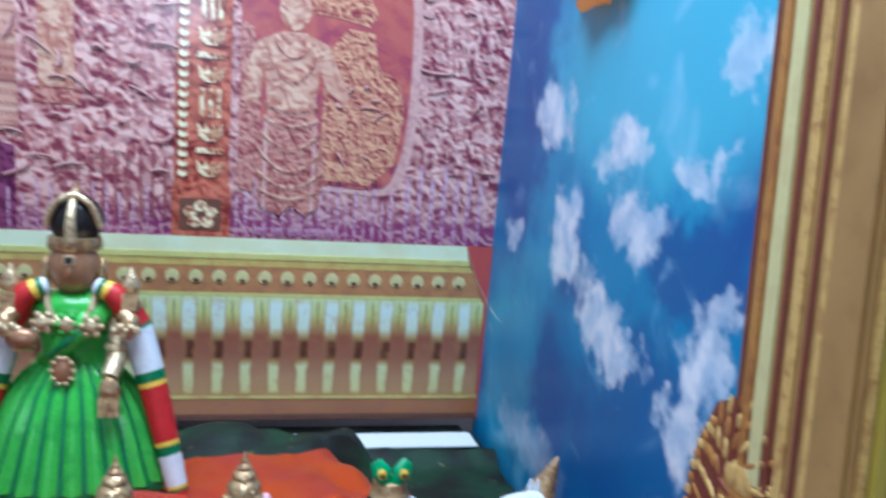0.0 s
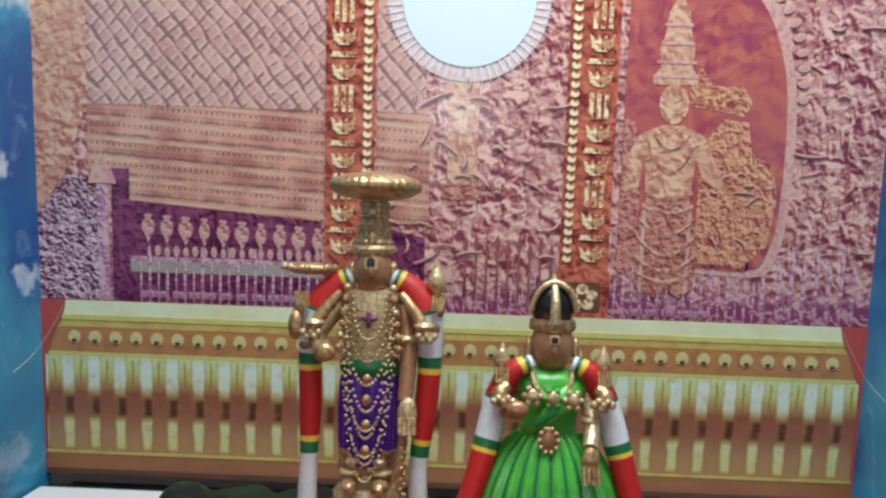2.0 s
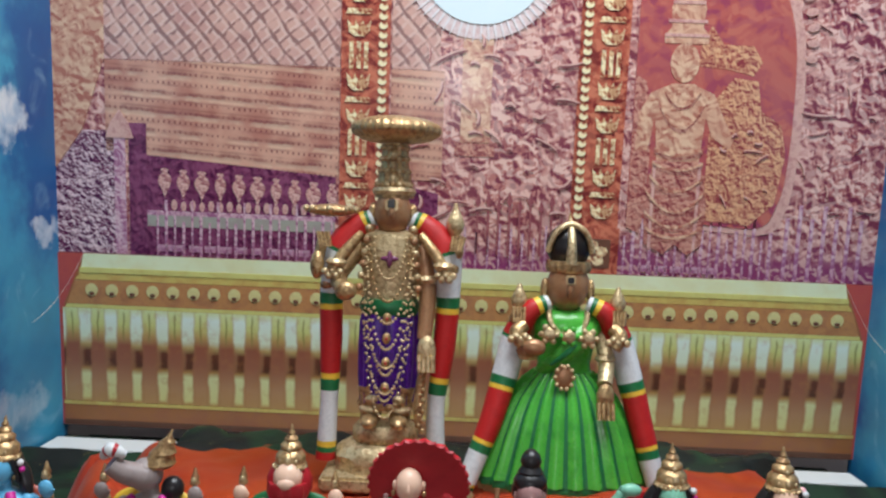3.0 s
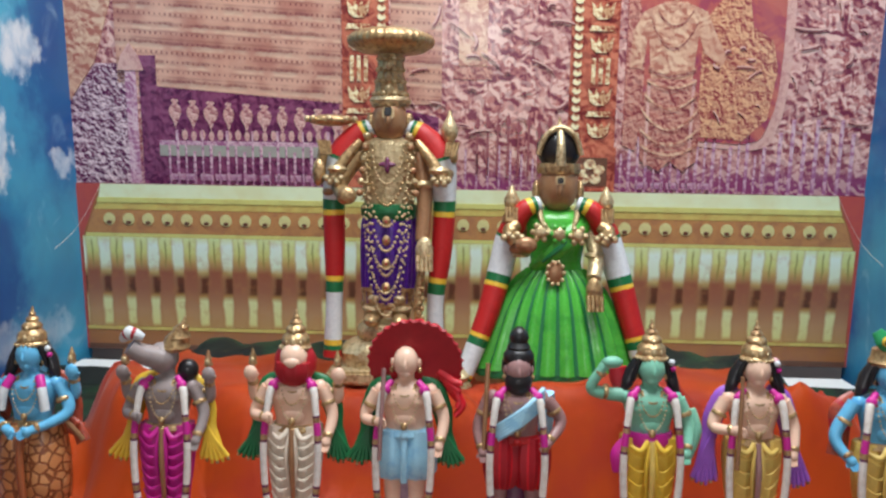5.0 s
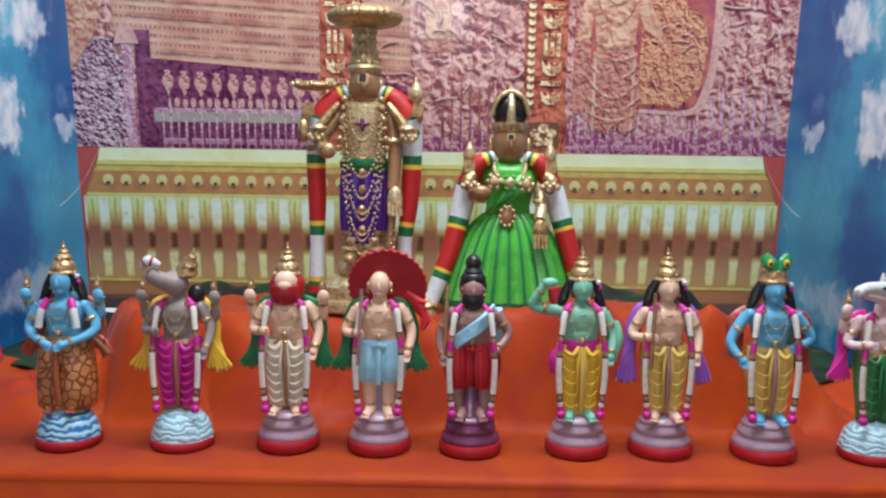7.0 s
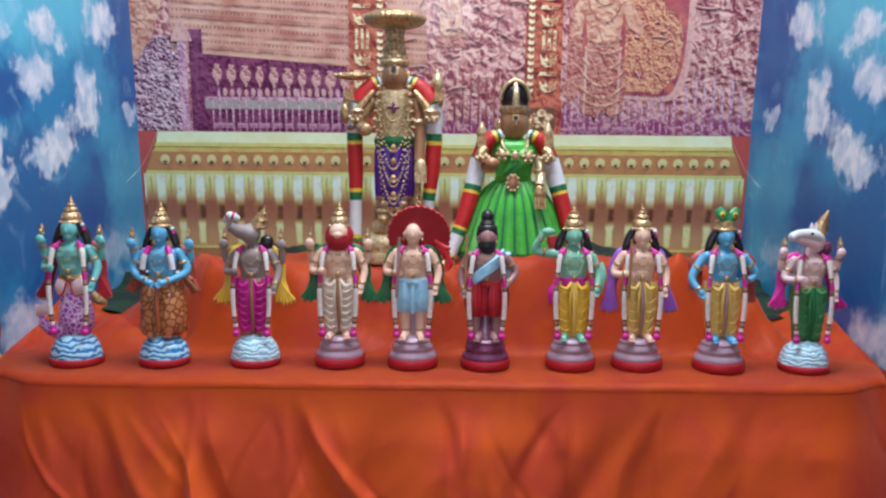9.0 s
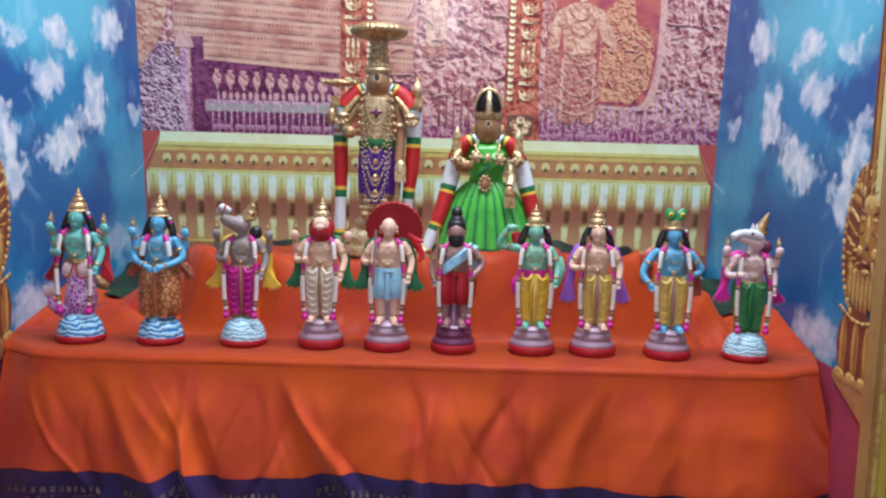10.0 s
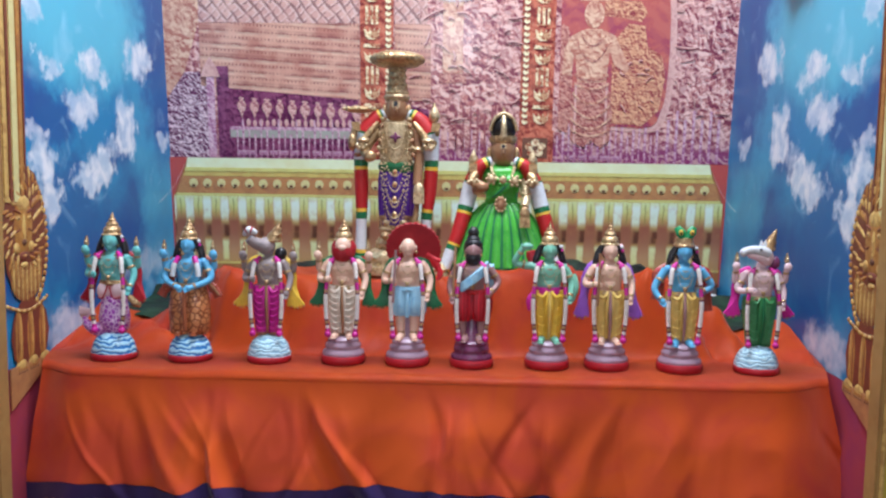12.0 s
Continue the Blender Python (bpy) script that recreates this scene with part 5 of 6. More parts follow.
def crown(k, m=GOLD, c=(0, 0), lean=(0, 0.004)):
    """Tiered crown: beaded band, dome, rings and a spire."""
    k.lathe([(0.0162, 0.2470), (0.0185, 0.2490), (0.0180, 0.2525), (0.0160, 0.2540), (0.0166, 0.2575), (0.0158, 0.2625), (0.0124, 0.2665), (0.0104, 0.2680), (0.0118, 0.2700), (0.0110, 0.2735),
             (0.0078, 0.2760), (0.0062, 0.2772), (0.0074, 0.2792), (0.0058, 0.2822), (0.0030, 0.2838), (0.0040, 0.2858), (0.0024, 0.2885), (0.0008, 0.2950)], m, c=c, lean=lean, seg=24, pleats=12, amp=0.02)
    for i in range(11):
        a = math.pi * (1 + (i + 0.5) / 11)
        k.ball((c[0] + 0.0183 * math.cos(a), c[1] + 0.0183 * math.sin(a), 0.2508), 0.0017, PALE_GOLD, seg=6)
    for x, z, r in ((0, 0.2590, 0.0042), (-0.0085, 0.2575, 0.0028), (0.0085, 0.2575, 0.0028), (0, 0.2700, 0.0026)):
        k.ball((c[0] + x + lean[0] * 0.3, c[1] - 0.0158 + 0.4 * abs(x) + (0.0055 if z > 0.265 else 0), z), (r * 0.8, 0.0022, r * 1.25), PALE_GOLD, seg=8)


def garland(k):
    """Flower ropes down both sides, with bright shoulder tufts, dark ties and tassels."""
    ties = ((0.0, 0.13, MAGENTA), (0.13, 0.15, GOLD), (0.15, 0.17, PLUM), (0.43, 0.45, PLUM), (0.45, 0.465, GOLD), (0.465, 0.55, MAGENTA), (0.55, 0.565, GOLD), (0.565, 0.58, PLUM),
            (0.83, 0.85, PLUM), (0.85, 0.87, GOLD), (0.87, 0.89, PLUM), (0.92, 1.0, MAGENTA))
    for s in (-1, 1):
        pts = [(s * 0.0150, -0.010, 0.2165), (s * 0.0245, -0.018, 0.2040), (s * 0.0285, -0.0235, 0.180), (s * 0.0320, -0.0265, 0.140), (s * 0.0310, -0.0265, 0.098), (s * 0.0265, -0.0265, 0.060)]
        k.tube(pts, [0.0034, 0.0050, 0.0041, 0.0043, 0.0043, 0.0041], CREAM_WHITE, ties, seg=10, fine=14)
        k.ball((s * 0.0225, -0.0165, 0.2075), (0.0066, 0.0055, 0.0072), MAGENTA, seg=10)
        k.ball((s * 0.0275, -0.0275, 0.0610), (0.0068, 0.0060, 0.0066), MAGENTA, seg=10)


def arm(k, m, pts, hand=True, cuff=GOLD):
    k.tube(pts, [0.0084, 0.0070, 0.0052], m, seg=12, fine=8)
    a, b = Vector(pts[-2]), Vector(pts[-1])
    way = (b - a).normalized()
    if hand:
        k.ball(b, (0.0062, 0.0050, 0.0068), m, seg=10)
        across = way.cross(Vector((0, 1, 0)))
        across = across.normalized() if across.length > 1e-3 else Vector((1, 0, 0))
        for i in range(4):
            q = b + across * (0.0026 * (i - 1.5)) + way * 0.003
            k.tube([q, q + way * (0.0085 - 0.0012 * abs(i - 1.5)) + Vector((0, -0.0012, 0))], [0.0018, 0.0013], m, seg=6, fine=2)
        q = b - across * 0.0055
        k.tube([q, q + way * 0.004 - across * 0.002], [0.0019, 0.0013], m, seg=6, fine=2)
    if cuff:
        p, o = Vector(pts[0]), Vector(pts[1])
        q, w = p + (o - p) * 0.55, (o - p).normalized()
        k.tube([q - w * 0.0024, q, q + w * 0.0024], [0.0086, 0.0094, 0.0086], cuff, seg=12, fine=2)
        q = a + (b - a) * 0.74
        k.tube([q - way * 0.0026, q, q + way * 0.0026], [0.0062, 0.0070, 0.0062], cuff, seg=10, fine=2)


def raised(k, m, items=GOLD):
    """The rear pair of arms, palms up with small emblems."""
    for s in (-1, 1):
        arm(k, m, [(s * 0.031, 0.004, 0.201), (s * 0.049, 0.005, 0.188), (s * 0.0515, -0.003, 0.214)])
        k.ball((s * 0.0520, -0.008, 0.2195), (0.0085, 0.0042, 0.0095), m, seg=10)
        k.lathe([(0.0022, 0.2265), (0.0056, 0.2300), (0.0040, 0.2335), (0.0048, 0.2365), (0.0030, 0.2410), (0.0010, 0.2480)], items, c=(s * 0.0505, -0.003), seg=12)
        k.ball((s * 0.0505, -0.0075, 0.2345), (0.0036, 0.002, 0.0042), PALE_GOLD, seg=8)


def lowered(k, m, side=0):
    for s in (-1, 1):
        if side and s != side:
            continue
        arm(k, m, [(s * 0.0325, -0.002, 0.202), (s * 0.0450, -0.005, 0.172), (s * 0.0400, -0.021, 0.142)])


def gripping(k, m, s=-1, staff=None, top=0.215):
    arm(k, m, [(s * 0.0325, -0.002, 0.202), (s * 0.0470, -0.006, 0.172), (s * 0.0260, -0.030, 0.173)])
    if staff:
        k.tube([(s * 0.027, -0.036, 0.13), (s * 0.025, -0.034, 0.18), (s * 0.023, -0.028, top)], 0.0026, staff, seg=8)


def shawl(k, m, wide=0.014, low=0.118):
    """Shawl over the shoulders, its ends spread in pleats beside the hips."""
    for s in (-1, 1):
        k.tube([(s * 0.017, 0.010, 0.2130), (s * 0.0330, 0.009, 0.2030), (s * 0.0430, 0.011, 0.176), (s * 0.0470, 0.010, 0.150), (s * 0.0540, 0.006, low)], [0.0060, 0.0115, 0.0120, 0.0085, wide * 0.8], m, seg=14, flat=0.5)
        for i in range(6):
            k.tube([(s * 0.0440, 0.004, 0.158), (s * (0.0440 + 0.0020 * i), 0.002, 0.140), (s * (0.0400 + wide * 0.36 * i), 0.0, low - 0.004 + 0.0025 * abs(i - 2.5))], [0.0016, 0.0024, 0.0032], m, seg=6, fine=4)
            k.ball((s * (0.0400 + wide * 0.36 * i), -0.0005, low - 0.0065 + 0.0025 * abs(i - 2.5)), 0.0024, GOLD if i % 2 else m, seg=6)


def doll_fish():
    k = Clay()
    dome_base(k, WAVE_BLUE)
    k.lathe([(0.022, 0.052), (0.030, 0.064), (0.031, 0.085), (0.027, 0.11), (0.024, 0.128)], FISH, c=(0.002, 0), sy=0.8)
    k.tube([(0.0, 0.0, 0.066), (-0.03, -0.004, 0.058), (-0.052, -0.004, 0.068), (-0.060, 0, 0.082)], [0.02, 0.015, 0.009, 0.004], FISH)
    k.tube([(-0.035, -0.006, 0.086), (-0.05, -0.004, 0.093), (-0.068, 0, 0.092)], [0.004, 0.008, 0.012], ROSE_SKIN, flat=0.4)
    for s in (-1, 1):
        k.ball((s * 0.013, -0.012, 0.138), (0.0150, 0.0095, 0.0185), ROSE_SKIN)
        k.tube([(s * 0.002, -0.022, 0.150), (s * 0.010, -0.026, 0.126), (s * 0.024, -0.019, 0.126)], 0.0014, CRIMSON, seg=6)
    torso(k, TEAL_SKIN)
    shawl(k, CRIMSON)
    raised(k, TEAL_SKIN)
    gripping(k, TEAL_SKIN, -1)
    lowered(k, TEAL_SKIN, 1)
    k.tube([(0.04, -0.02, 0.13), (0.05, -0.015, 0.115), (0.06, -0.01, 0.108)], [0.005, 0.008, 0.004], GOLD)
    garland(k)
    head(k, TEAL_SKIN)
    crown(k)
    return k, "small painted clay doll, teal body on purple fish tail"


def doll_turtle():
    k = Clay()
    dome_base(k, WAVE_BLUE)
    for q in (-1, 1):
        k.lathe([(0.022, 0.054), (0.0265, 0.060), (0.0275, 0.085), (0.0270, 0.110), (0.0240, 0.138), (0.0165, 0.157)], SHELL_PLATE, c=(q * 0.0145, 0), sy=1.1, seg=28)
    for q in (-1, 1):
        k.tube([(q * 0.038, 0.006, 0.158), (q * 0.052, 0.004, 0.145), (q * 0.060, 0.002, 0.130)], [0.006, 0.009, 0.010], BRICK_SHAWL, flat=0.45)
    k.tube([(0, -0.031, 0.152), (0, -0.034, 0.11), (0, -0.029, 0.066)], 0.0045, SHELL)
    feet(k, SHELL, 0.058)
    torso(k, BLUE_SKIN)
    shawl(k, BRICK_SHAWL, 0.008, 0.152)
    raised(k, BLUE_SKIN)
    for s in (-1, 1):
        arm(k, BLUE_SKIN, [(s * 0.034, -0.002, 0.203), (s * 0.047, -0.01, 0.170), (s * 0.010, -0.036, 0.152)])
    k.tube([(0.036, -0.012, 0.17), (0.052, -0.008, 0.15), (0.062, -0.004, 0.135)], 0.003, COPPER)
    for s in (-1, 1):
        k.tube([(s * 0.016, -0.014, 0.214), (s * 0.023, -0.022, 0.198), (s * 0.027, -0.024, 0.175)], 0.0055, WHITE, ((0.0, 0.4, MAGENTA),))
    head(k, BLUE_SKIN)
    crown(k)
    return k, "small painted clay doll, blue body with brown tortoise-shell lower half"


def doll_boar():
    k = Clay()
    dome_base(k, PALE_WAVE)
    dhoti(k, MAGENTA, COPPER, ribs=6)
    torso(k, GREY_SKIN)
    shawl(k, YELLOW, 0.018, 0.115)
    raised(k, GREY_SKIN, COPPER)
    gripping(k, GREY_SKIN, -1)
    lowered(k, GREY_SKIN, 1)
    garland(k)
    k.ball((-0.004, -0.004, 0.238), (0.019, 0.018, 0.019), GREY_SKIN)
    k.tube([(-0.006, -0.010, 0.238), (-0.022, -0.022, 0.246), (-0.034, -0.028, 0.256)], [0.015, 0.012, 0.010], GREY_SKIN)
    k.tube([(-0.044, -0.024, 0.262), (-0.032, -0.030, 0.272), (-0.018, -0.026, 0.266)], [0.004, 0.0085, 0.004], WHITE, ((0.3, 0.42, CRIMSON), (0.55, 0.66, CRIMSON)))
    k.ball((0.024, 0.002, 0.222), (0.013, 0.012, 0.014), BLACK)
    k.lathe([(0.017, 0.246), (0.019, 0.250), (0.014, 0.258), (0.015, 0.262), (0.009, 0.27), (0.009, 0.274), (0.003, 0.28), (0.001, 0.288)], GOLD, c=(0.006, 0.002), lean=(0.016, 0))
    return k, "small painted clay doll, grey boar head turned aside, magenta dhoti"


def doll_lion():
    k = Clay()
    stepped_base(k)
    feet(k, FLESH)
    dhoti(k, CREAM, COPPER, ribs=6)
    torso(k, FLESH)
    shawl(k, DGREEN, 0.016)
    raised(k, FLESH)
    gripping(k, FLESH, -1)
    lowered(k, FLESH, 1)
    garland(k)
    k.ball((0, 0.0, 0.232), (0.026, 0.016, 0.026), CRIMSON)
    k.lathe([(0.006, 0.205), (0.017, 0.213), (0.022, 0.225), (0.020, 0.235)], CRIMSON, c=(0, -0.012), sy=0.7, pleats=10, amp=0.06, seg=40)
    k.ball((0, -0.010, 0.240), (0.0165, 0.0155, 0.0175), FLESH)
    k.ball((0, -0.022, 0.236), (0.010, 0.006, 0.007), FLESH)
    crown(k)
    return k, "small painted clay doll, red mane and beard, cream pleated dhoti"


def doll_umbrella():
    k = Clay()
    stepped_base(k)
    feet(k, FLESH)
    for s in (-1, 1):
        k.tube([(s * 0.013, 0, 0.13), (s * 0.014, -0.003, 0.09), (s * 0.013, -0.004, 0.056)], [0.013, 0.011, 0.008], FLESH)
        k.lathe([(0.017, 0.100), (0.022, 0.108), (0.022, 0.13), (0.018, 0.158)], SKY_BLUE, c=(s * 0.0145, -0.002), sy=0.85, pleats=8, amp=0.07, seg=32)
    k.tube([(0, 0.004, 0.13), (0, 0.004, 0.055)], 0.012, MAUVE)
    k.tube([(0, -0.018, 0.155), (0, -0.021, 0.13), (0, -0.018, 0.098)], 0.004, SKY_BLUE)
    torso(k, FLESH, SKY_BLUE)
    shawl(k, DGREEN, 0.016)
    gripping(k, FLESH, -1, BROWN_SKIN, 0.235)
    lowered(k, FLESH, 1)
    garland(k)
    head(k, FLESH, None)
    before = set(k.bm.verts)
    k.lathe([(0.0535, -0.004), (0.0540, 0.0), (0.047, 0.011), (0.032, 0.018), (0.012, 0.021), (0.002, 0.023)], UMBRELLA, pleats=16, amp=0.035, seg=80)
    k.lathe([(0.0550, -0.008), (0.0562, -0.005), (0.0535, -0.002)], CRIMSON, pleats=32, amp=0.03, seg=96)
    bmesh.ops.transform(k.bm, matrix=pose(0.010, 0.012, 0.236, -74, 6, 0), verts=[v for v in k.bm.verts if v not in before])
    for i in range(5):
        k.tube([(0.038 + 0.004 * i, 0.010, 0.225 - 0.006 * i), (0.054 + 0.003 * i, 0.006, 0.214 - 0.007 * i), (0.066 - 0.002 * i, 0.002, 0.212 - 0.010 * i)], [0.006, 0.0055, 0.003], UMBRELLA, seg=8)
    return k, "small painted clay doll, shaven head, blue shorts, red umbrella behind"


def doll_axe():
    k = Clay()
    stepped_base(k, PLUM)
    k.lathe([(0.036, 0.04), (0.030, 0.06), (0.017, 0.085), (0.014, 0.13), (0.012, 0.15)], PLUM, c=(0, 0.006), sy=0.8)
    feet(k, BROWN_SKIN)
    for s in (-1, 1):
        k.tube([(s * 0.018, 0, 0.13), (s * 0.020, -0.004, 0.09), (s * 0.018, -0.004, 0.056)], [0.013, 0.010, 0.008], BROWN_SKIN)
        k.lathe([(0.0135, 0.094), (0.0190, 0.100), (0.0225, 0.116), (0.0235, 0.134), (0.0195, 0.158)], CRIMSON, c=(s * 0.0165, -0.003), sy=0.88, lean=(0, 0.002), pleats=9, amp=0.10, seg=45, m2=UMBRELLA)
    torso(k, BROWN_SKIN, RED)
    for i in range(5):
        d = 0.0052 * (i - 2)
        k.tube([(0.030, -0.008, 0.206 + d), (0.006 + 0.3 * d, -0.0245, 0.187 + d), (-0.025, -0.014, 0.162 + 0.8 * d)], [0.0030, 0.0036, 0.0028], SKY_BLUE, seg=8)
    k.tube([(0.032, 0.0, 0.208), (0.036, 0.012, 0.185), (0.034, 0.016, 0.15)], [0.012, 0.010, 0.008], SKY_BLUE, flat=0.5)
    arm(k, BROWN_SKIN, [(-0.033, -0.002, 0.203), (-0.046, -0.004, 0.168), (-0.040, -0.02, 0.14)])
    arm(k, BROWN_SKIN, [(0.033, -0.002, 0.203), (0.052, 0.0, 0.175), (0.034, -0.02, 0.152)])
    k.tube([(-0.040, -0.022, 0.13), (-0.038, -0.016, 0.19), (-0.036, -0.008, 0.245)], 0.0028, COPPER)
    garland(k)
    head(k, BROWN_SKIN, BLACK, False)
    k.ball((0, -0.010, 0.224), (0.0165, 0.013, 0.016), BLACK)
    k.ball((0, 0.0, 0.252), (0.019, 0.018, 0.014), BLACK)
    k.lathe([(0.012, 0.260), (0.014, 0.264), (0.010, 0.270), (0.012, 0.275), (0.010, 0.282), (0.004, 0.288)], BLACK)
    return k, "small painted clay doll, black beard, red shorts and blue sash"


def doll_archer():
    k = Clay()
    stepped_base(k)
    feet(k, MINT_SKIN)
    dhoti(k, YELLOW, OCHRE)
    k.lathe([(0.026, 0.146), (0.029, 0.153), (0.027, 0.164)], MAGENTA, sy=0.8)
    k.tube([(-0.024, -0.008, 0.155), (-0.034, -0.012, 0.138), (-0.032, -0.012, 0.118)], [0.007, 0.011, 0.010], MAGENTA, flat=0.6)
    torso(k, MINT_SKIN, MAGENTA)
    k.tube([(0.030, 0.008, 0.208), (0.040, 0.010, 0.18), (0.040, 0.010, 0.13)], [0.008, 0.010, 0.006], CRIMSON, flat=0.5)
    k.tube([(-0.030, 0.010, 0.212), (-0.034, 0.012, 0.225), (-0.036, 0.012, 0.235)], [0.011, 0.012, 0.010], CRIMSON, flat=0.5)
    arm(k, MINT_SKIN, [(-0.033, -0.002, 0.205), (-0.068, -0.004, 0.212), (-0.056, -0.010, 0.240)])
    k.ball((-0.046, -0.012, 0.246), (0.012, 0.007, 0.007), MINT_SKIN)
    lowered(k, MINT_SKIN, 1)
    k.tube([(0.048, 0.0, 0.19), (0.054, -0.004, 0.165), (0.046, -0.006, 0.135)], [0.006, 0.007, 0.005], MINT_SKIN)
    garland(k)
    head(k, MINT_SKIN)
    crown(k)
    return k, "small painted clay doll, mint-green skin, arm raised, yellow dhoti"


def doll_plough():
    k = Clay()
    stepped_base(k)
    feet(k, FLESH)
    dhoti(k, OCHRE, BROWN_SKIN)
    torso(k, FLESH)
    shawl(k, VIOLET, 0.015, 0.105)
    gripping(k, FLESH, -1, COPPER, 0.235)
    lowered(k, FLESH, 1)
    garland(k)
    head(k, FLESH)
    crown(k)
    k.ball((0.022, 0.002, 0.246), (0.005, 0.005, 0.006), PINK)
    return k, "small painted clay doll, flesh skin, violet shawl and ochre dhoti"


def doll_feather():
    k = Clay()
    stepped_base(k)
    feet(k, BLUE_SKIN)
    dhoti(k, OCHRE, BROWN_SKIN)
    torso(k, BLUE_SKIN)
    k.tube([(-0.028, 0.010, 0.206), (-0.046, 0.006, 0.19), (-0.046, 0.004, 0.165), (-0.050, 0.002, 0.14)], [0.010, 0.014, 0.011, 0.012], BRICK_SHAWL, ((0.2, 0.3, CRIMSON), (0.45, 0.6, CRIMSON)), flat=0.5)
    k.tube([(0.028, 0.010, 0.206), (0.046, 0.006, 0.19), (0.046, 0.004, 0.165), (0.05, 0.002, 0.12)], [0.010, 0.014, 0.011, 0.012], BRICK_SHAWL, ((0.2, 0.3, CRIMSON), (0.45, 0.6, CRIMSON)), flat=0.5)
    arm(k, BLUE_SKIN, [(-0.034, -0.002, 0.203), (-0.056, -0.006, 0.165), (-0.042, -0.020, 0.140)])
    arm(k, BLUE_SKIN, [(0.034, -0.002, 0.203), (0.056, -0.002, 0.172), (0.034, -0.010, 0.158)])
    garland(k)
    head(k, BLUE_SKIN)
    k.lathe([(0.019, 0.247), (0.021, 0.251), (0.018, 0.256), (0.017, 0.265), (0.010, 0.268)], GOLD)
    for s in (-1, 1):
        k.tube([(s * 0.003, -0.012, 0.262), (s * 0.010, -0.010, 0.276), (s * 0.017, -0.006, 0.287)], [0.004, 0.010, 0.006], PEACOCK, flat=0.5)
        k.ball((s * 0.011, -0.016, 0.277), (0.0045, 0.002, 0.006), YELLOW, seg=8)
        k.ball((s * 0.011, -0.018, 0.276), (0.0022, 0.0015, 0.003), BLACK, seg=8)
    return k, "small painted clay doll, blue skin, peacock-feather crown, ochre dhoti"


def doll_horse():
    k = Clay()
    dome_base(k, PALE_WAVE)
    dhoti(k, LEG_GREEN, DGREEN)
    torso(k, ROSE_SKIN)
    shawl(k, MAGENTA, 0.017)
    raised(k, ROSE_SKIN)
    gripping(k, ROSE_SKIN, -1)
    lowered(k, ROSE_SKIN, 1)
    garland(k)
    k.ball((0.008, -0.002, 0.238), (0.0165, 0.015, 0.0190), ROSE_SKIN)
    k.tube([(0.010, -0.006, 0.2470), (-0.010, -0.014, 0.2520), (-0.030, -0.020, 0.2540), (-0.045, -0.024, 0.2500)], [0.0130, 0.0110, 0.0085, 0.0075], WHITE, seg=14, flat=0.9)
    k.tube([(0.004, -0.008, 0.2340), (-0.014, -0.016, 0.2400), (-0.034, -0.022, 0.2440)], [0.0110, 0.0075, 0.0050], ROSE_SKIN, seg=10)
    k.ball((-0.045, -0.024, 0.2490), (0.0075, 0.0080, 0.0085), WHITE)
    k.ball((-0.050, -0.029, 0.2510), (0.0018, 0.0016, 0.0022), MAUVE, seg=6)
    k.ball((-0.010, -0.025, 0.2555), (0.0032, 0.0016, 0.0026), BLACK, seg=8)
    for x in (0.0, 0.008):
        k.lathe([(0.0035, 0.258), (0.0042, 0.264), (0.0012, 0.274)], WHITE, c=(x - 0.004, -0.006), seg=8)
    k.ball((0.026, -0.002, 0.228), (0.011, 0.012, 0.014), PLUM)
    k.lathe([(0.016, 0.250), (0.018, 0.254), (0.013, 0.264), (0.0135, 0.268), (0.008, 0.277), (0.008, 0.28), (0.001, 0.296)], GOLD, c=(0.008, 0.002), lean=(0.020, 0))
    return k, "small painted clay doll, white horse head turned aside, green dhoti"


for maker, x, size, y in ((doll_fish, -0.641, 1.0, -0.758), (doll_turtle, -0.487, 0.975, -0.752), (doll_boar, -0.326, 0.975, -0.750), (doll_lion, -0.176, 0.985, -0.745), (doll_umbrella, -0.046, 0.985, -0.750),
                          (doll_axe, 0.083, 0.965, -0.752), (doll_archer, 0.234, 0.982, -0.748), (doll_plough, 0.353, 0.985, -0.745), (doll_feather, 0.496, 0.99, -0.752), (doll_horse, 0.647, 0.955, -0.752)):
    k, text = maker()
    k.resize(size)
    k.done("painted_doll", pose(x, y, 0.4045, 0, 0, 0), text, "doll", ROW)


# ---- the two large dolls ----
def big_garland(k, left, right, radii):
    bands = ((0.0, 0.05, WHITE), (0.05, 0.08, DGREEN), (0.08, 0.11, YELLOW), (0.11, 0.34, RED), (0.34, 0.355, DGREEN), (0.355, 0.52, WHITE), (0.52, 0.545, DGREEN), (0.545, 0.57, YELLOW),
             (0.57, 0.75, RED), (0.75, 0.77, YELLOW), (0.77, 0.795, DGREEN), (0.795, 0.93, WHITE), (0.93, 0.945, YELLOW), (0.945, 0.96, DGREEN), (0.96, 1.0, RED))
    for pts in (left, right):
        k.tube(pts, radii, WHITE, bands, seg=14, fine=10)


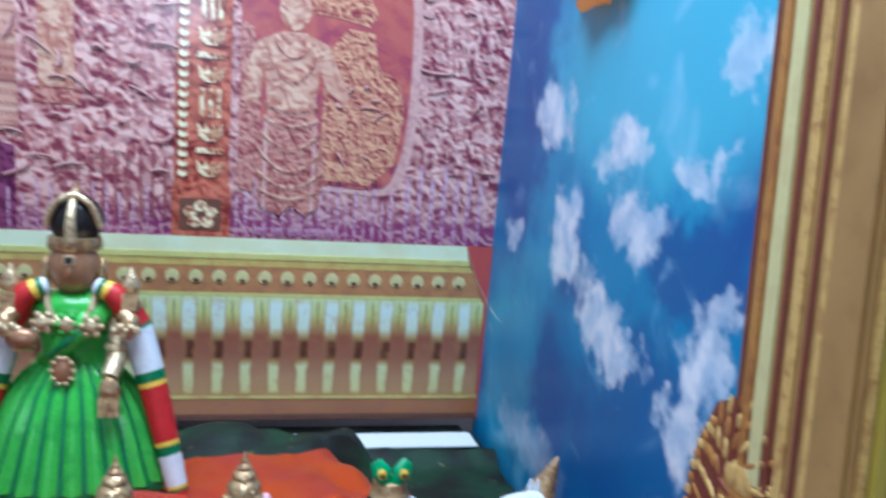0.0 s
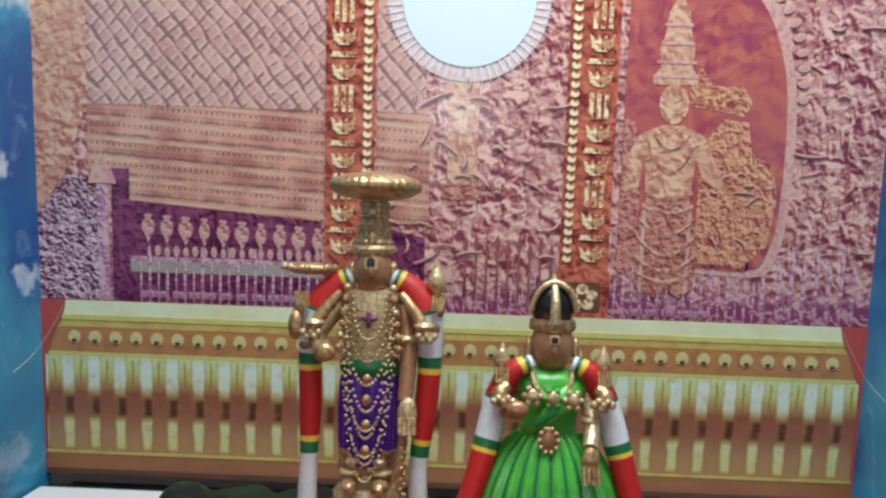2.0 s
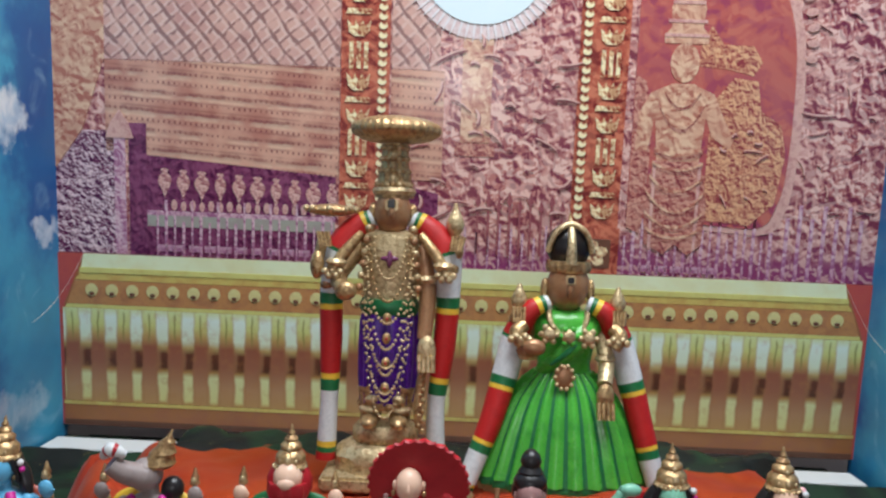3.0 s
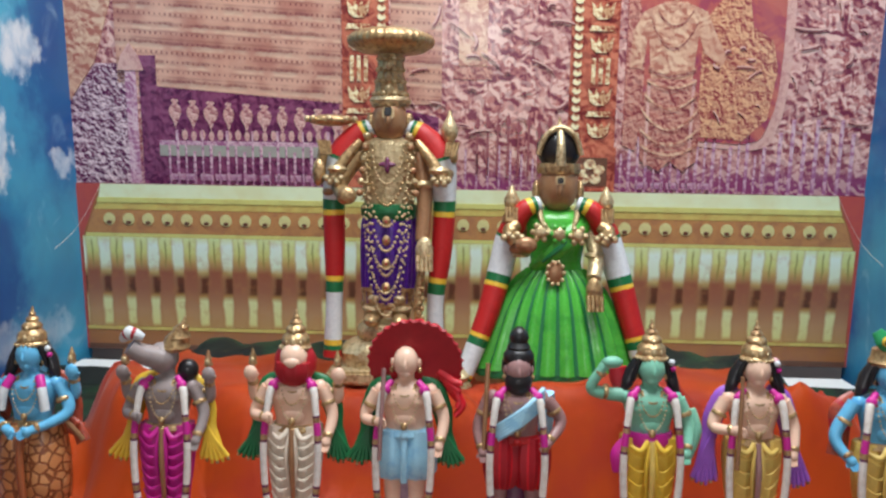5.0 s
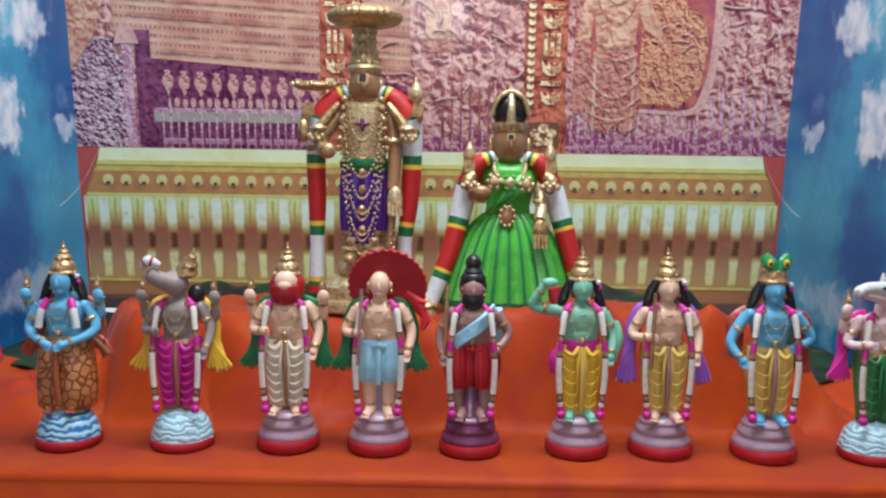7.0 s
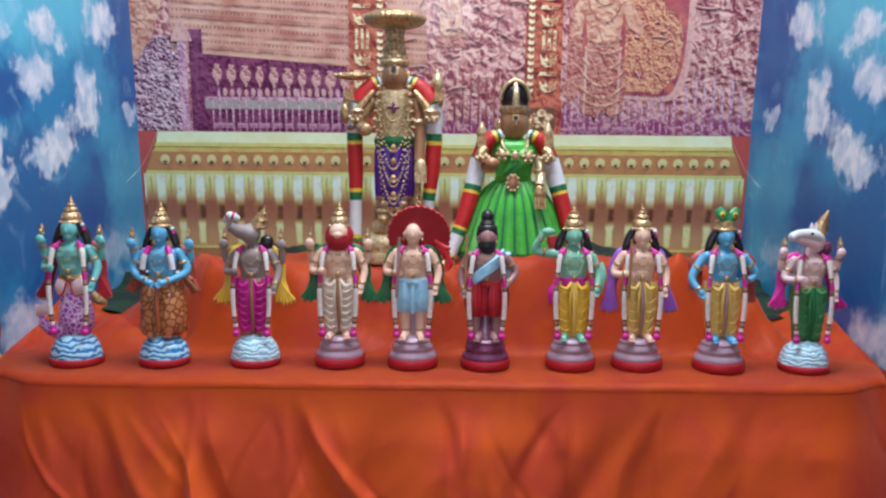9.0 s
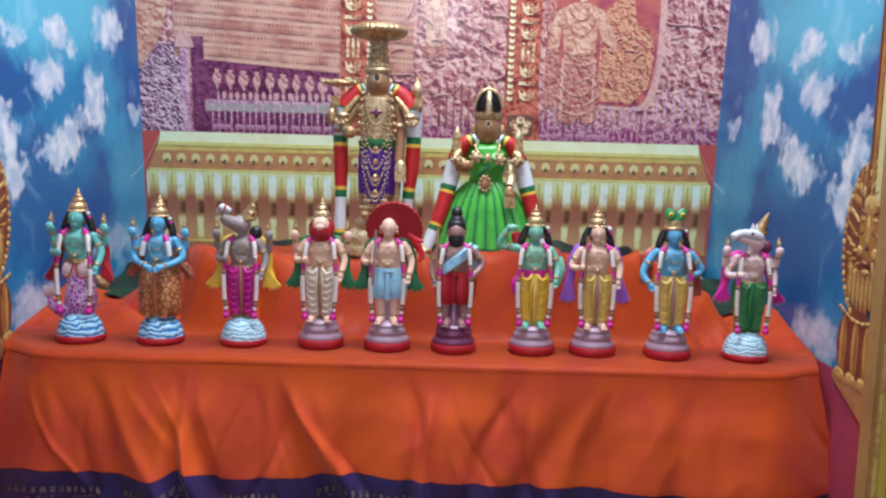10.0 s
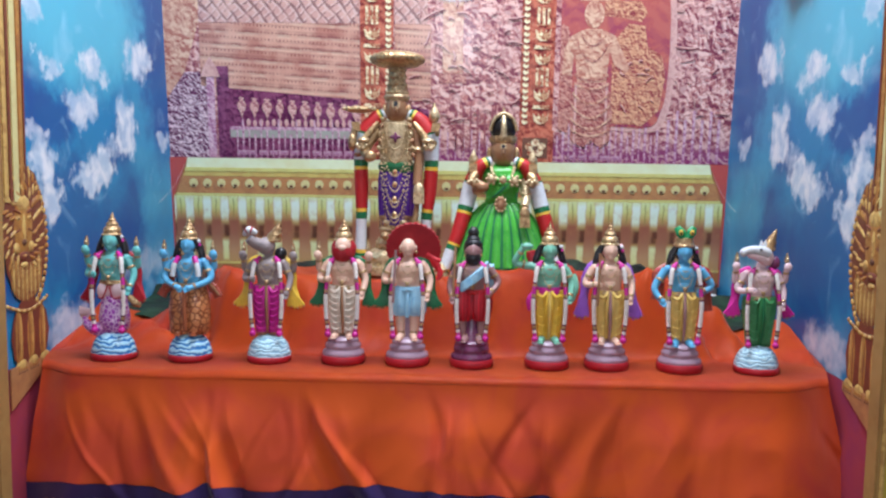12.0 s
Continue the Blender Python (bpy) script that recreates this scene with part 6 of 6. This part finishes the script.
def standing_doll():
    k = Clay()
    k.block(-0.082, 0.082, -0.06, 0.06, 0.0, 0.020, PALE_GOLD, 0.004)
    k.lathe([(0.068, 0.019), (0.066, 0.030), (0.070, 0.040), (0.060, 0.052), (0.050, 0.058)], PALE_GOLD, sy=0.75, pleats=12, amp=0.04, seg=48)
    k.lathe([(0.040, 0.056), (0.045, 0.062), (0.046, 0.074), (0.040, 0.082)], PALE_GOLD, sy=0.8, seg=32)
    for s in (-1, 1):
        k.ball((s * 0.020, -0.030, 0.090), (0.012, 0.022, 0.010), GOLD)
        k.tube([(s * 0.020, -0.012, 0.088), (s * 0.020, -0.010, 0.11), (s * 0.022, -0.008, 0.135)], [0.014, 0.015, 0.018], GOLD)
        k.ball((s * 0.020, -0.016, 0.105), (0.017, 0.016, 0.006), PALE_GOLD)
        k.ball((s * 0.018, -0.026, 0.120), (0.009, 0.007, 0.006), PALE_GOLD)
    k.lathe([(0.036, 0.108), (0.040, 0.15), (0.041, 0.19), (0.040, 0.225), (0.036, 0.245)], PURPLE, sy=0.72, pleats=9, amp=0.06, seg=54)
    k.lathe([(0.037, 0.233), (0.041, 0.240), (0.042, 0.248), (0.038, 0.256)], DGREEN, sy=0.76)
    k.lathe([(0.036, 0.250), (0.038, 0.275), (0.043, 0.31), (0.046, 0.330), (0.040, 0.345), (0.018, 0.352), (0.014, 0.365)], PALE_GOLD, sy=0.66, seg=32)
    k.ball((0, -0.033, 0.312), (0.013, 0.004, 0.0042), PLUM)
    k.ball((0, -0.034, 0.311), (0.0042, 0.004, 0.012), PLUM)
    for drop, half, m in ((0.055, 0.022, BEAD), (0.085, 0.028, GOLD), (0.115, 0.032, BEAD), (0.150, 0.030, BEAD), (0.185, 0.030, BEAD), (0.220, 0.033, BEAD)):
        k.chain(0.340, drop, half, -0.028, 0.0023, m, -0.038, 14 + int(drop * 110))
    for z in (0.232, 0.205, 0.172, 0.138):
        k.ball((0, -0.036, z), (0.0062, 0.004, 0.0078), GOLD)
        k.ball((0, -0.0395, z), 0.0020, CRIMSON, seg=8)
    for drop, half in ((0.165, 0.036), (0.200, 0.038), (0.232, 0.036)):
        k.chain(0.330, drop, half, -0.020, 0.0019, PALE_GOLD, -0.040, 46)
    for i in range(7):
        x = -0.027 + 0.009 * i
        k.tube([(x, -0.026 + 0.3 * abs(x), 0.236), (x * 1.06, -0.0305 + 0.3 * abs(x), 0.175), (x * 1.02, -0.028 + 0.3 * abs(x), 0.112)], [0.0016, 0.0030, 0.0022], PURPLE, seg=8)
    k.lathe([(0.0375, 0.104), (0.0400, 0.108), (0.0385, 0.114)], GOLD, sy=0.74, pleats=18, amp=0.03, seg=54)
    # arms: two hands raised with emblems, one forward, one on the mace
    k.tube([(-0.042, 0, 0.335), (-0.085, 0.0, 0.318), (-0.098, -0.004, 0.295), (-0.092, -0.01, 0.34)], [0.014, 0.013, 0.011, 0.009], GOLD)
    k.tube([(0.042, 0, 0.335), (0.080, 0.0, 0.315), (0.088, -0.008, 0.345)], [0.014, 0.012, 0.010], GOLD)
    k.tube([(-0.042, -0.004, 0.33), (-0.070, -0.018, 0.285), (-0.056, -0.040, 0.268)], [0.014, 0.012, 0.010], GOLD)
    k.ball((-0.056, -0.044, 0.268), (0.015, 0.010, 0.013), GOLD)
    k.ball((-0.085, -0.012, 0.272), (0.011, 0.012, 0.007), COPPER)
    k.tube([(0.042, -0.004, 0.33), (0.052, -0.012, 0.27), (0.050, -0.030, 0.205)], [0.014, 0.012, 0.010], COPPER)
    k.lathe([(0.013, 0.28), (0.0155, 0.285), (0.013, 0.29)], PALE_GOLD, c=(0.050, -0.012))
    k.ball((0.054, -0.036, 0.190), (0.013, 0.008, 0.022), PALE_GOLD)
    for i in range(4):
        k.tube([(0.045 + i * 0.006, -0.042, 0.185), (0.046 + i * 0.006, -0.044, 0.163)], [0.0034, 0.003], PALE_GOLD, seg=6)
    k.tube([(0.050, -0.028, 0.165), (0.046, -0.030, 0.12), (0.047, -0.030, 0.085)], [0.006, 0.007, 0.005], GOLD)
    k.ball((-0.084, -0.010, 0.374), (0.034, 0.016, 0.0085), GOLD)
    for i in range(8):
        a = i * math.pi / 4
        k.ball((-0.084 + 0.034 * math.cos(a), -0.010 + 0.016 * math.sin(a), 0.376), 0.005, PALE_GOLD, seg=8)
    k.lathe([(0.006, 0.345), (0.011, 0.354), (0.013, 0.362), (0.009, 0.372), (0.004, 0.382), (0.002, 0.39)], PALE_GOLD, c=(0.086, -0.010), seg=12)
    k.ball((0.088, -0.012, 0.325), (0.011, 0.009, 0.013), GOLD)
    k.ball((0.080, -0.014, 0.300), (0.014, 0.012, 0.012), GOLD)
    # gilded armlets, knuckles and tassels over the garland
    for s in (-1, 1):
        k.tube([(s * 0.040, -0.018, 0.345), (s * 0.062, -0.026, 0.318), (s * 0.078, -0.030, 0.290)], [0.006, 0.008, 0.009], GOLD)
        for i in range(5):
            k.ball((s * (0.066 + 0.005 * i), -0.034, 0.292 - 0.005 * (i % 2)), 0.0055, PALE_GOLD, seg=8)
        k.lathe([(0.011, 0.300), (0.0145, 0.305), (0.011, 0.310)], PALE_GOLD, c=(s * 0.072, -0.028), seg=14)
        for i in range(6):
            k.ball((s * (0.030 + 0.002 * i), -0.026, 0.352 - 0.016 * i), 0.0055, COPPER if i % 2 else PALE_GOLD, seg=8)
        for i in range(4):
            k.tube([(s * (0.082 + 0.004 * i), -0.028, 0.325), (s * (0.084 + 0.005 * i), -0.026, 0.345)], [0.0032, 0.0024], GOLD, seg=6)
    k.ball((-0.098, -0.026, 0.300), (0.010, 0.010, 0.020), GOLD)
    for i in range(12):
        k.ball((0.048 + 0.004 * (i % 2), -0.034, 0.158 - i * 0.007), 0.0042, GOLD, seg=6)
    # head, tall crown and the flat disc on top
    k.ball((0, -0.006, 0.375), (0.026, 0.024, 0.033), COPPER)
    k.ball((0, -0.030, 0.373), (0.005, 0.006, 0.010), COPPER, seg=8)
    k.block(-0.0085, 0.0085, -0.0335, -0.026, 0.376, 0.392, BEAD, 0.002)
    k.block(-0.0055, 0.0055, -0.0350, -0.030, 0.379, 0.392, BLACK, 0.0015)
    for s in (-1, 1):
        k.ball((s * 0.027, -0.004, 0.372), (0.007, 0.008, 0.015), GOLD)
        k.ball((s * 0.031, -0.008, 0.352), (0.009, 0.009, 0.010), COPPER)
    k.lathe([(0.026, 0.394), (0.027, 0.402), (0.0235, 0.408), (0.022, 0.425), (0.0185, 0.440), (0.0175, 0.470), (0.021, 0.480)], GOLD, pleats=12, amp=0.04, seg=48)
    for i in range(9):
        a = math.pi * (1 + (i + 0.5) / 9)
        for z, r in ((0.412, 0.024), (0.430, 0.0205), (0.447, 0.0185), (0.462, 0.018)):
            k.ball((r * math.cos(a), r * math.sin(a), z), 0.0036, PALE_GOLD if i % 2 else GOLD, seg=6)
    k.lathe([(0.028, 0.398), (0.0305, 0.403), (0.028, 0.408)], PALE_GOLD)
    for z in (0.418, 0.436, 0.452):
        k.ball((0, -0.022, z), (0.006, 0.004, 0.007), PALE_GOLD)
    k.lathe([(0.022, 0.468), (0.045, 0.472), (0.059, 0.480), (0.062, 0.487), (0.058, 0.495), (0.040, 0.502), (0.012, 0.506), (0.002, 0.507)], GOLD, pleats=32, amp=0.018, seg=128)
    left = [(-0.026, -0.004, 0.366), (-0.046, -0.004, 0.354), (-0.068, -0.004, 0.322), (-0.080, -0.004, 0.268), (-0.079, -0.004, 0.19), (-0.079, -0.006, 0.11), (-0.081, -0.008, 0.03)]
    right = [(0.026, -0.004, 0.366), (0.048, -0.004, 0.354), (0.072, -0.004, 0.322), (0.080, -0.004, 0.268), (0.077, -0.004, 0.19), (0.069, -0.006, 0.11), (0.072, -0.008, 0.03)]
    big_garland(k, left, right, [0.011, 0.017, 0.023, 0.0165, 0.0155, 0.012, 0.014])
    return k.done("standing_doll", pose(-0.096, -0.488, 0.553), "tall gilded clay doll in purple skirt wearing red and white garlands")


def seated_doll():
    k = Clay()
    k.lathe([(0.110, 0.0), (0.112, 0.006), (0.104, 0.018)], BEAD, sy=0.62, pleats=30, amp=0.02, seg=120)
    k.lathe([(0.118, 0.016), (0.119, 0.022), (0.116, 0.028)], DGREEN, sy=0.64, pleats=26, amp=0.035, seg=156)
    # Skirt: the shade in the pleat hollows is coloured in with deep green.
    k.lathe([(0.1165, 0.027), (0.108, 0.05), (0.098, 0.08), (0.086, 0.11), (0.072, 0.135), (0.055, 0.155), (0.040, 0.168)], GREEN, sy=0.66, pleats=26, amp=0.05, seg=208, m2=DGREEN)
    k.lathe([(0.039, 0.160), (0.036, 0.178), (0.040, 0.20), (0.048, 0.222), (0.050, 0.235), (0.040, 0.247), (0.020, 0.253), (0.016, 0.262)], GREEN, sy=0.66, seg=32)
    k.tube([(0.040, -0.012, 0.240), (0.016, -0.036, 0.215), (-0.010, -0.034, 0.190), (-0.034, -0.016, 0.168)], [0.014, 0.015, 0.012, 0.008], GREEN, flat=0.4)
    k.tube([(0.026, -0.034, 0.225), (0.0, -0.042, 0.200), (-0.022, -0.036, 0.180)], [0.003, 0.004, 0.002], DGREEN, seg=6)
    k.loop(0.252, 0.034, 0.026, -0.022, 0.004, PALE_GOLD, -0.036)
    for x, z in ((-0.026, 0.222), (0.026, 0.218), (0.0, 0.220)):
        k.ball((x, -0.042, z), (0.010, 0.006, 0.010), PALE_GOLD)
        for i in range(6):
            a = i * math.pi / 3
            k.ball((x + 0.0105 * math.cos(a), -0.042, z + 0.0105 * math.sin(a)), 0.0045, PALE_GOLD if x else GREEN, seg=8)
    k.ball((-0.004, -0.042, 0.166), (0.013, 0.006, 0.017), COPPER)
    for i in range(10):
        a = i * math.pi / 5
        k.ball((-0.004 + 0.012 * math.cos(a), -0.046, 0.166 + 0.016 * math.sin(a)), 0.003, BEAD, seg=6)
    # arms
    for s in (-1, 1):
        k.tube([(s * 0.045, 0, 0.238), (s * 0.070, -0.008, 0.222), (s * 0.066, -0.020, 0.246)], [0.013, 0.012, 0.009], GOLD)
        k.lathe([(0.004, 0.25), (0.010, 0.258), (0.011, 0.266), (0.006, 0.276), (0.002, 0.286)], PALE_GOLD, c=(s * 0.066, -0.020), seg=12)
        k.ball((s * 0.066, -0.024, 0.240), (0.012, 0.008, 0.014), GOLD)
    k.tube([(-0.045, 0, 0.236), (-0.062, -0.02, 0.200), (-0.042, -0.044, 0.202)], [0.013, 0.012, 0.010], COPPER)
    k.ball((-0.046, -0.046, 0.204), (0.016, 0.009, 0.012), COPPER)
    k.tube([(0.045, 0, 0.236), (0.054, -0.024, 0.19), (0.048, -0.052, 0.160)], [0.013, 0.011, 0.010], PALE_GOLD)
    k.ball((0.049, -0.056, 0.145), (0.012, 0.007, 0.018), GOLD)
    for i in range(4):
        k.tube([(0.040 + i * 0.006, -0.060, 0.138), (0.041 + i * 0.006, -0.064, 0.116)], [0.0032, 0.0028], GOLD, seg=6)
    for s in (-1, 1):
        k.tube([(s * 0.058, -0.030, 0.232), (s * 0.068, -0.036, 0.222), (s * 0.060, -0.040, 0.206)], [0.009, 0.011, 0.009], GOLD)
        for i in range(5):
            k.ball((s * (0.052 + 0.006 * i), -0.044, 0.214 + 0.004 * (i % 2)), 0.0055, PALE_GOLD, seg=8)
        for i in range(4):
            k.tube([(s * (0.060 + 0.004 * i), -0.034, 0.236), (s * (0.059 + 0.005 * i), -0.032, 0.256)], [0.0032, 0.0024], GOLD, seg=6)
        k.lathe([(0.012, 0.186), (0.0145, 0.190), (0.012, 0.194)], PALE_GOLD, c=(s * 0.052, -0.026), seg=14)
    # head with coiled hair
    k.ball((0, -0.008, 0.285), (0.029, 0.026, 0.036), COPPER)
    k.ball((0, -0.034, 0.280), (0.005, 0.006, 0.010), COPPER, seg=8)
    k.block(-0.0065, 0.0065, -0.0385, -0.030, 0.288, 0.300, BEAD, 0.0015)
    k.block(-0.0042, 0.0042, -0.0400, -0.034, 0.290, 0.298, BLACK, 0.001)
    for s in (-1, 1):
        k.ball((s * 0.031, -0.004, 0.278), (0.006, 0.009, 0.016), GOLD)
        k.ball((s * 0.032, -0.008, 0.262), 0.007, PALE_GOLD, seg=10)
    k.lathe([(0.028, 0.303), (0.0305, 0.308), (0.029, 0.318)], GOLD, c=(0, -0.004), pleats=14, amp=0.03, seg=56)
    k.ball((0, 0.002, 0.338), (0.032, 0.027, 0.031), BLACK)
    k.tube([(0, -0.030, 0.315), (0, -0.031, 0.342), (0, -0.012, 0.368), (0, 0.0, 0.374)], [0.008, 0.006, 0.004, 0.002], PALE_GOLD)
    k.tube([(-0.030, -0.014, 0.330), (-0.020, -0.020, 0.356), (0, -0.018, 0.368), (0.020, -0.020, 0.356), (0.030, -0.014, 0.330)], 0.004, PALE_GOLD, seg=8)
    k.lathe([(0.005, 0.362), (0.006, 0.368), (0.003, 0.374), (0.001, 0.384)], GOLD, seg=10)
    left = [(-0.026, -0.018, 0.262), (-0.050, -0.022, 0.250), (-0.068, -0.014, 0.215), (-0.080, -0.018, 0.165), (-0.096, -0.030, 0.105), (-0.116, -0.040, 0.05), (-0.132, -0.050, 0.008)]
    right = [(0.026, -0.018, 0.262), (0.050, -0.022, 0.250), (0.070, -0.014, 0.215), (0.086, -0.018, 0.165), (0.103, -0.026, 0.105), (0.118, -0.036, 0.05), (0.128, -0.044, 0.012)]
    big_garland(k, left, right, [0.010, 0.014, 0.0185, 0.018, 0.016, 0.014, 0.012])
    k.lathe([(0.020, 0.0), (0.022, 0.006), (0.017, 0.014), (0.020, 0.02), (0.012, 0.03), (0.004, 0.036)], PALE_GOLD, c=(-0.140, -0.056), pleats=8, amp=0.06, seg=32)
    return k.done("seated_doll", pose(0.146, -0.495, 0.553), "clay doll in pleated green skirt with black coiled hair and garlands")


standing_doll()
seated_doll()
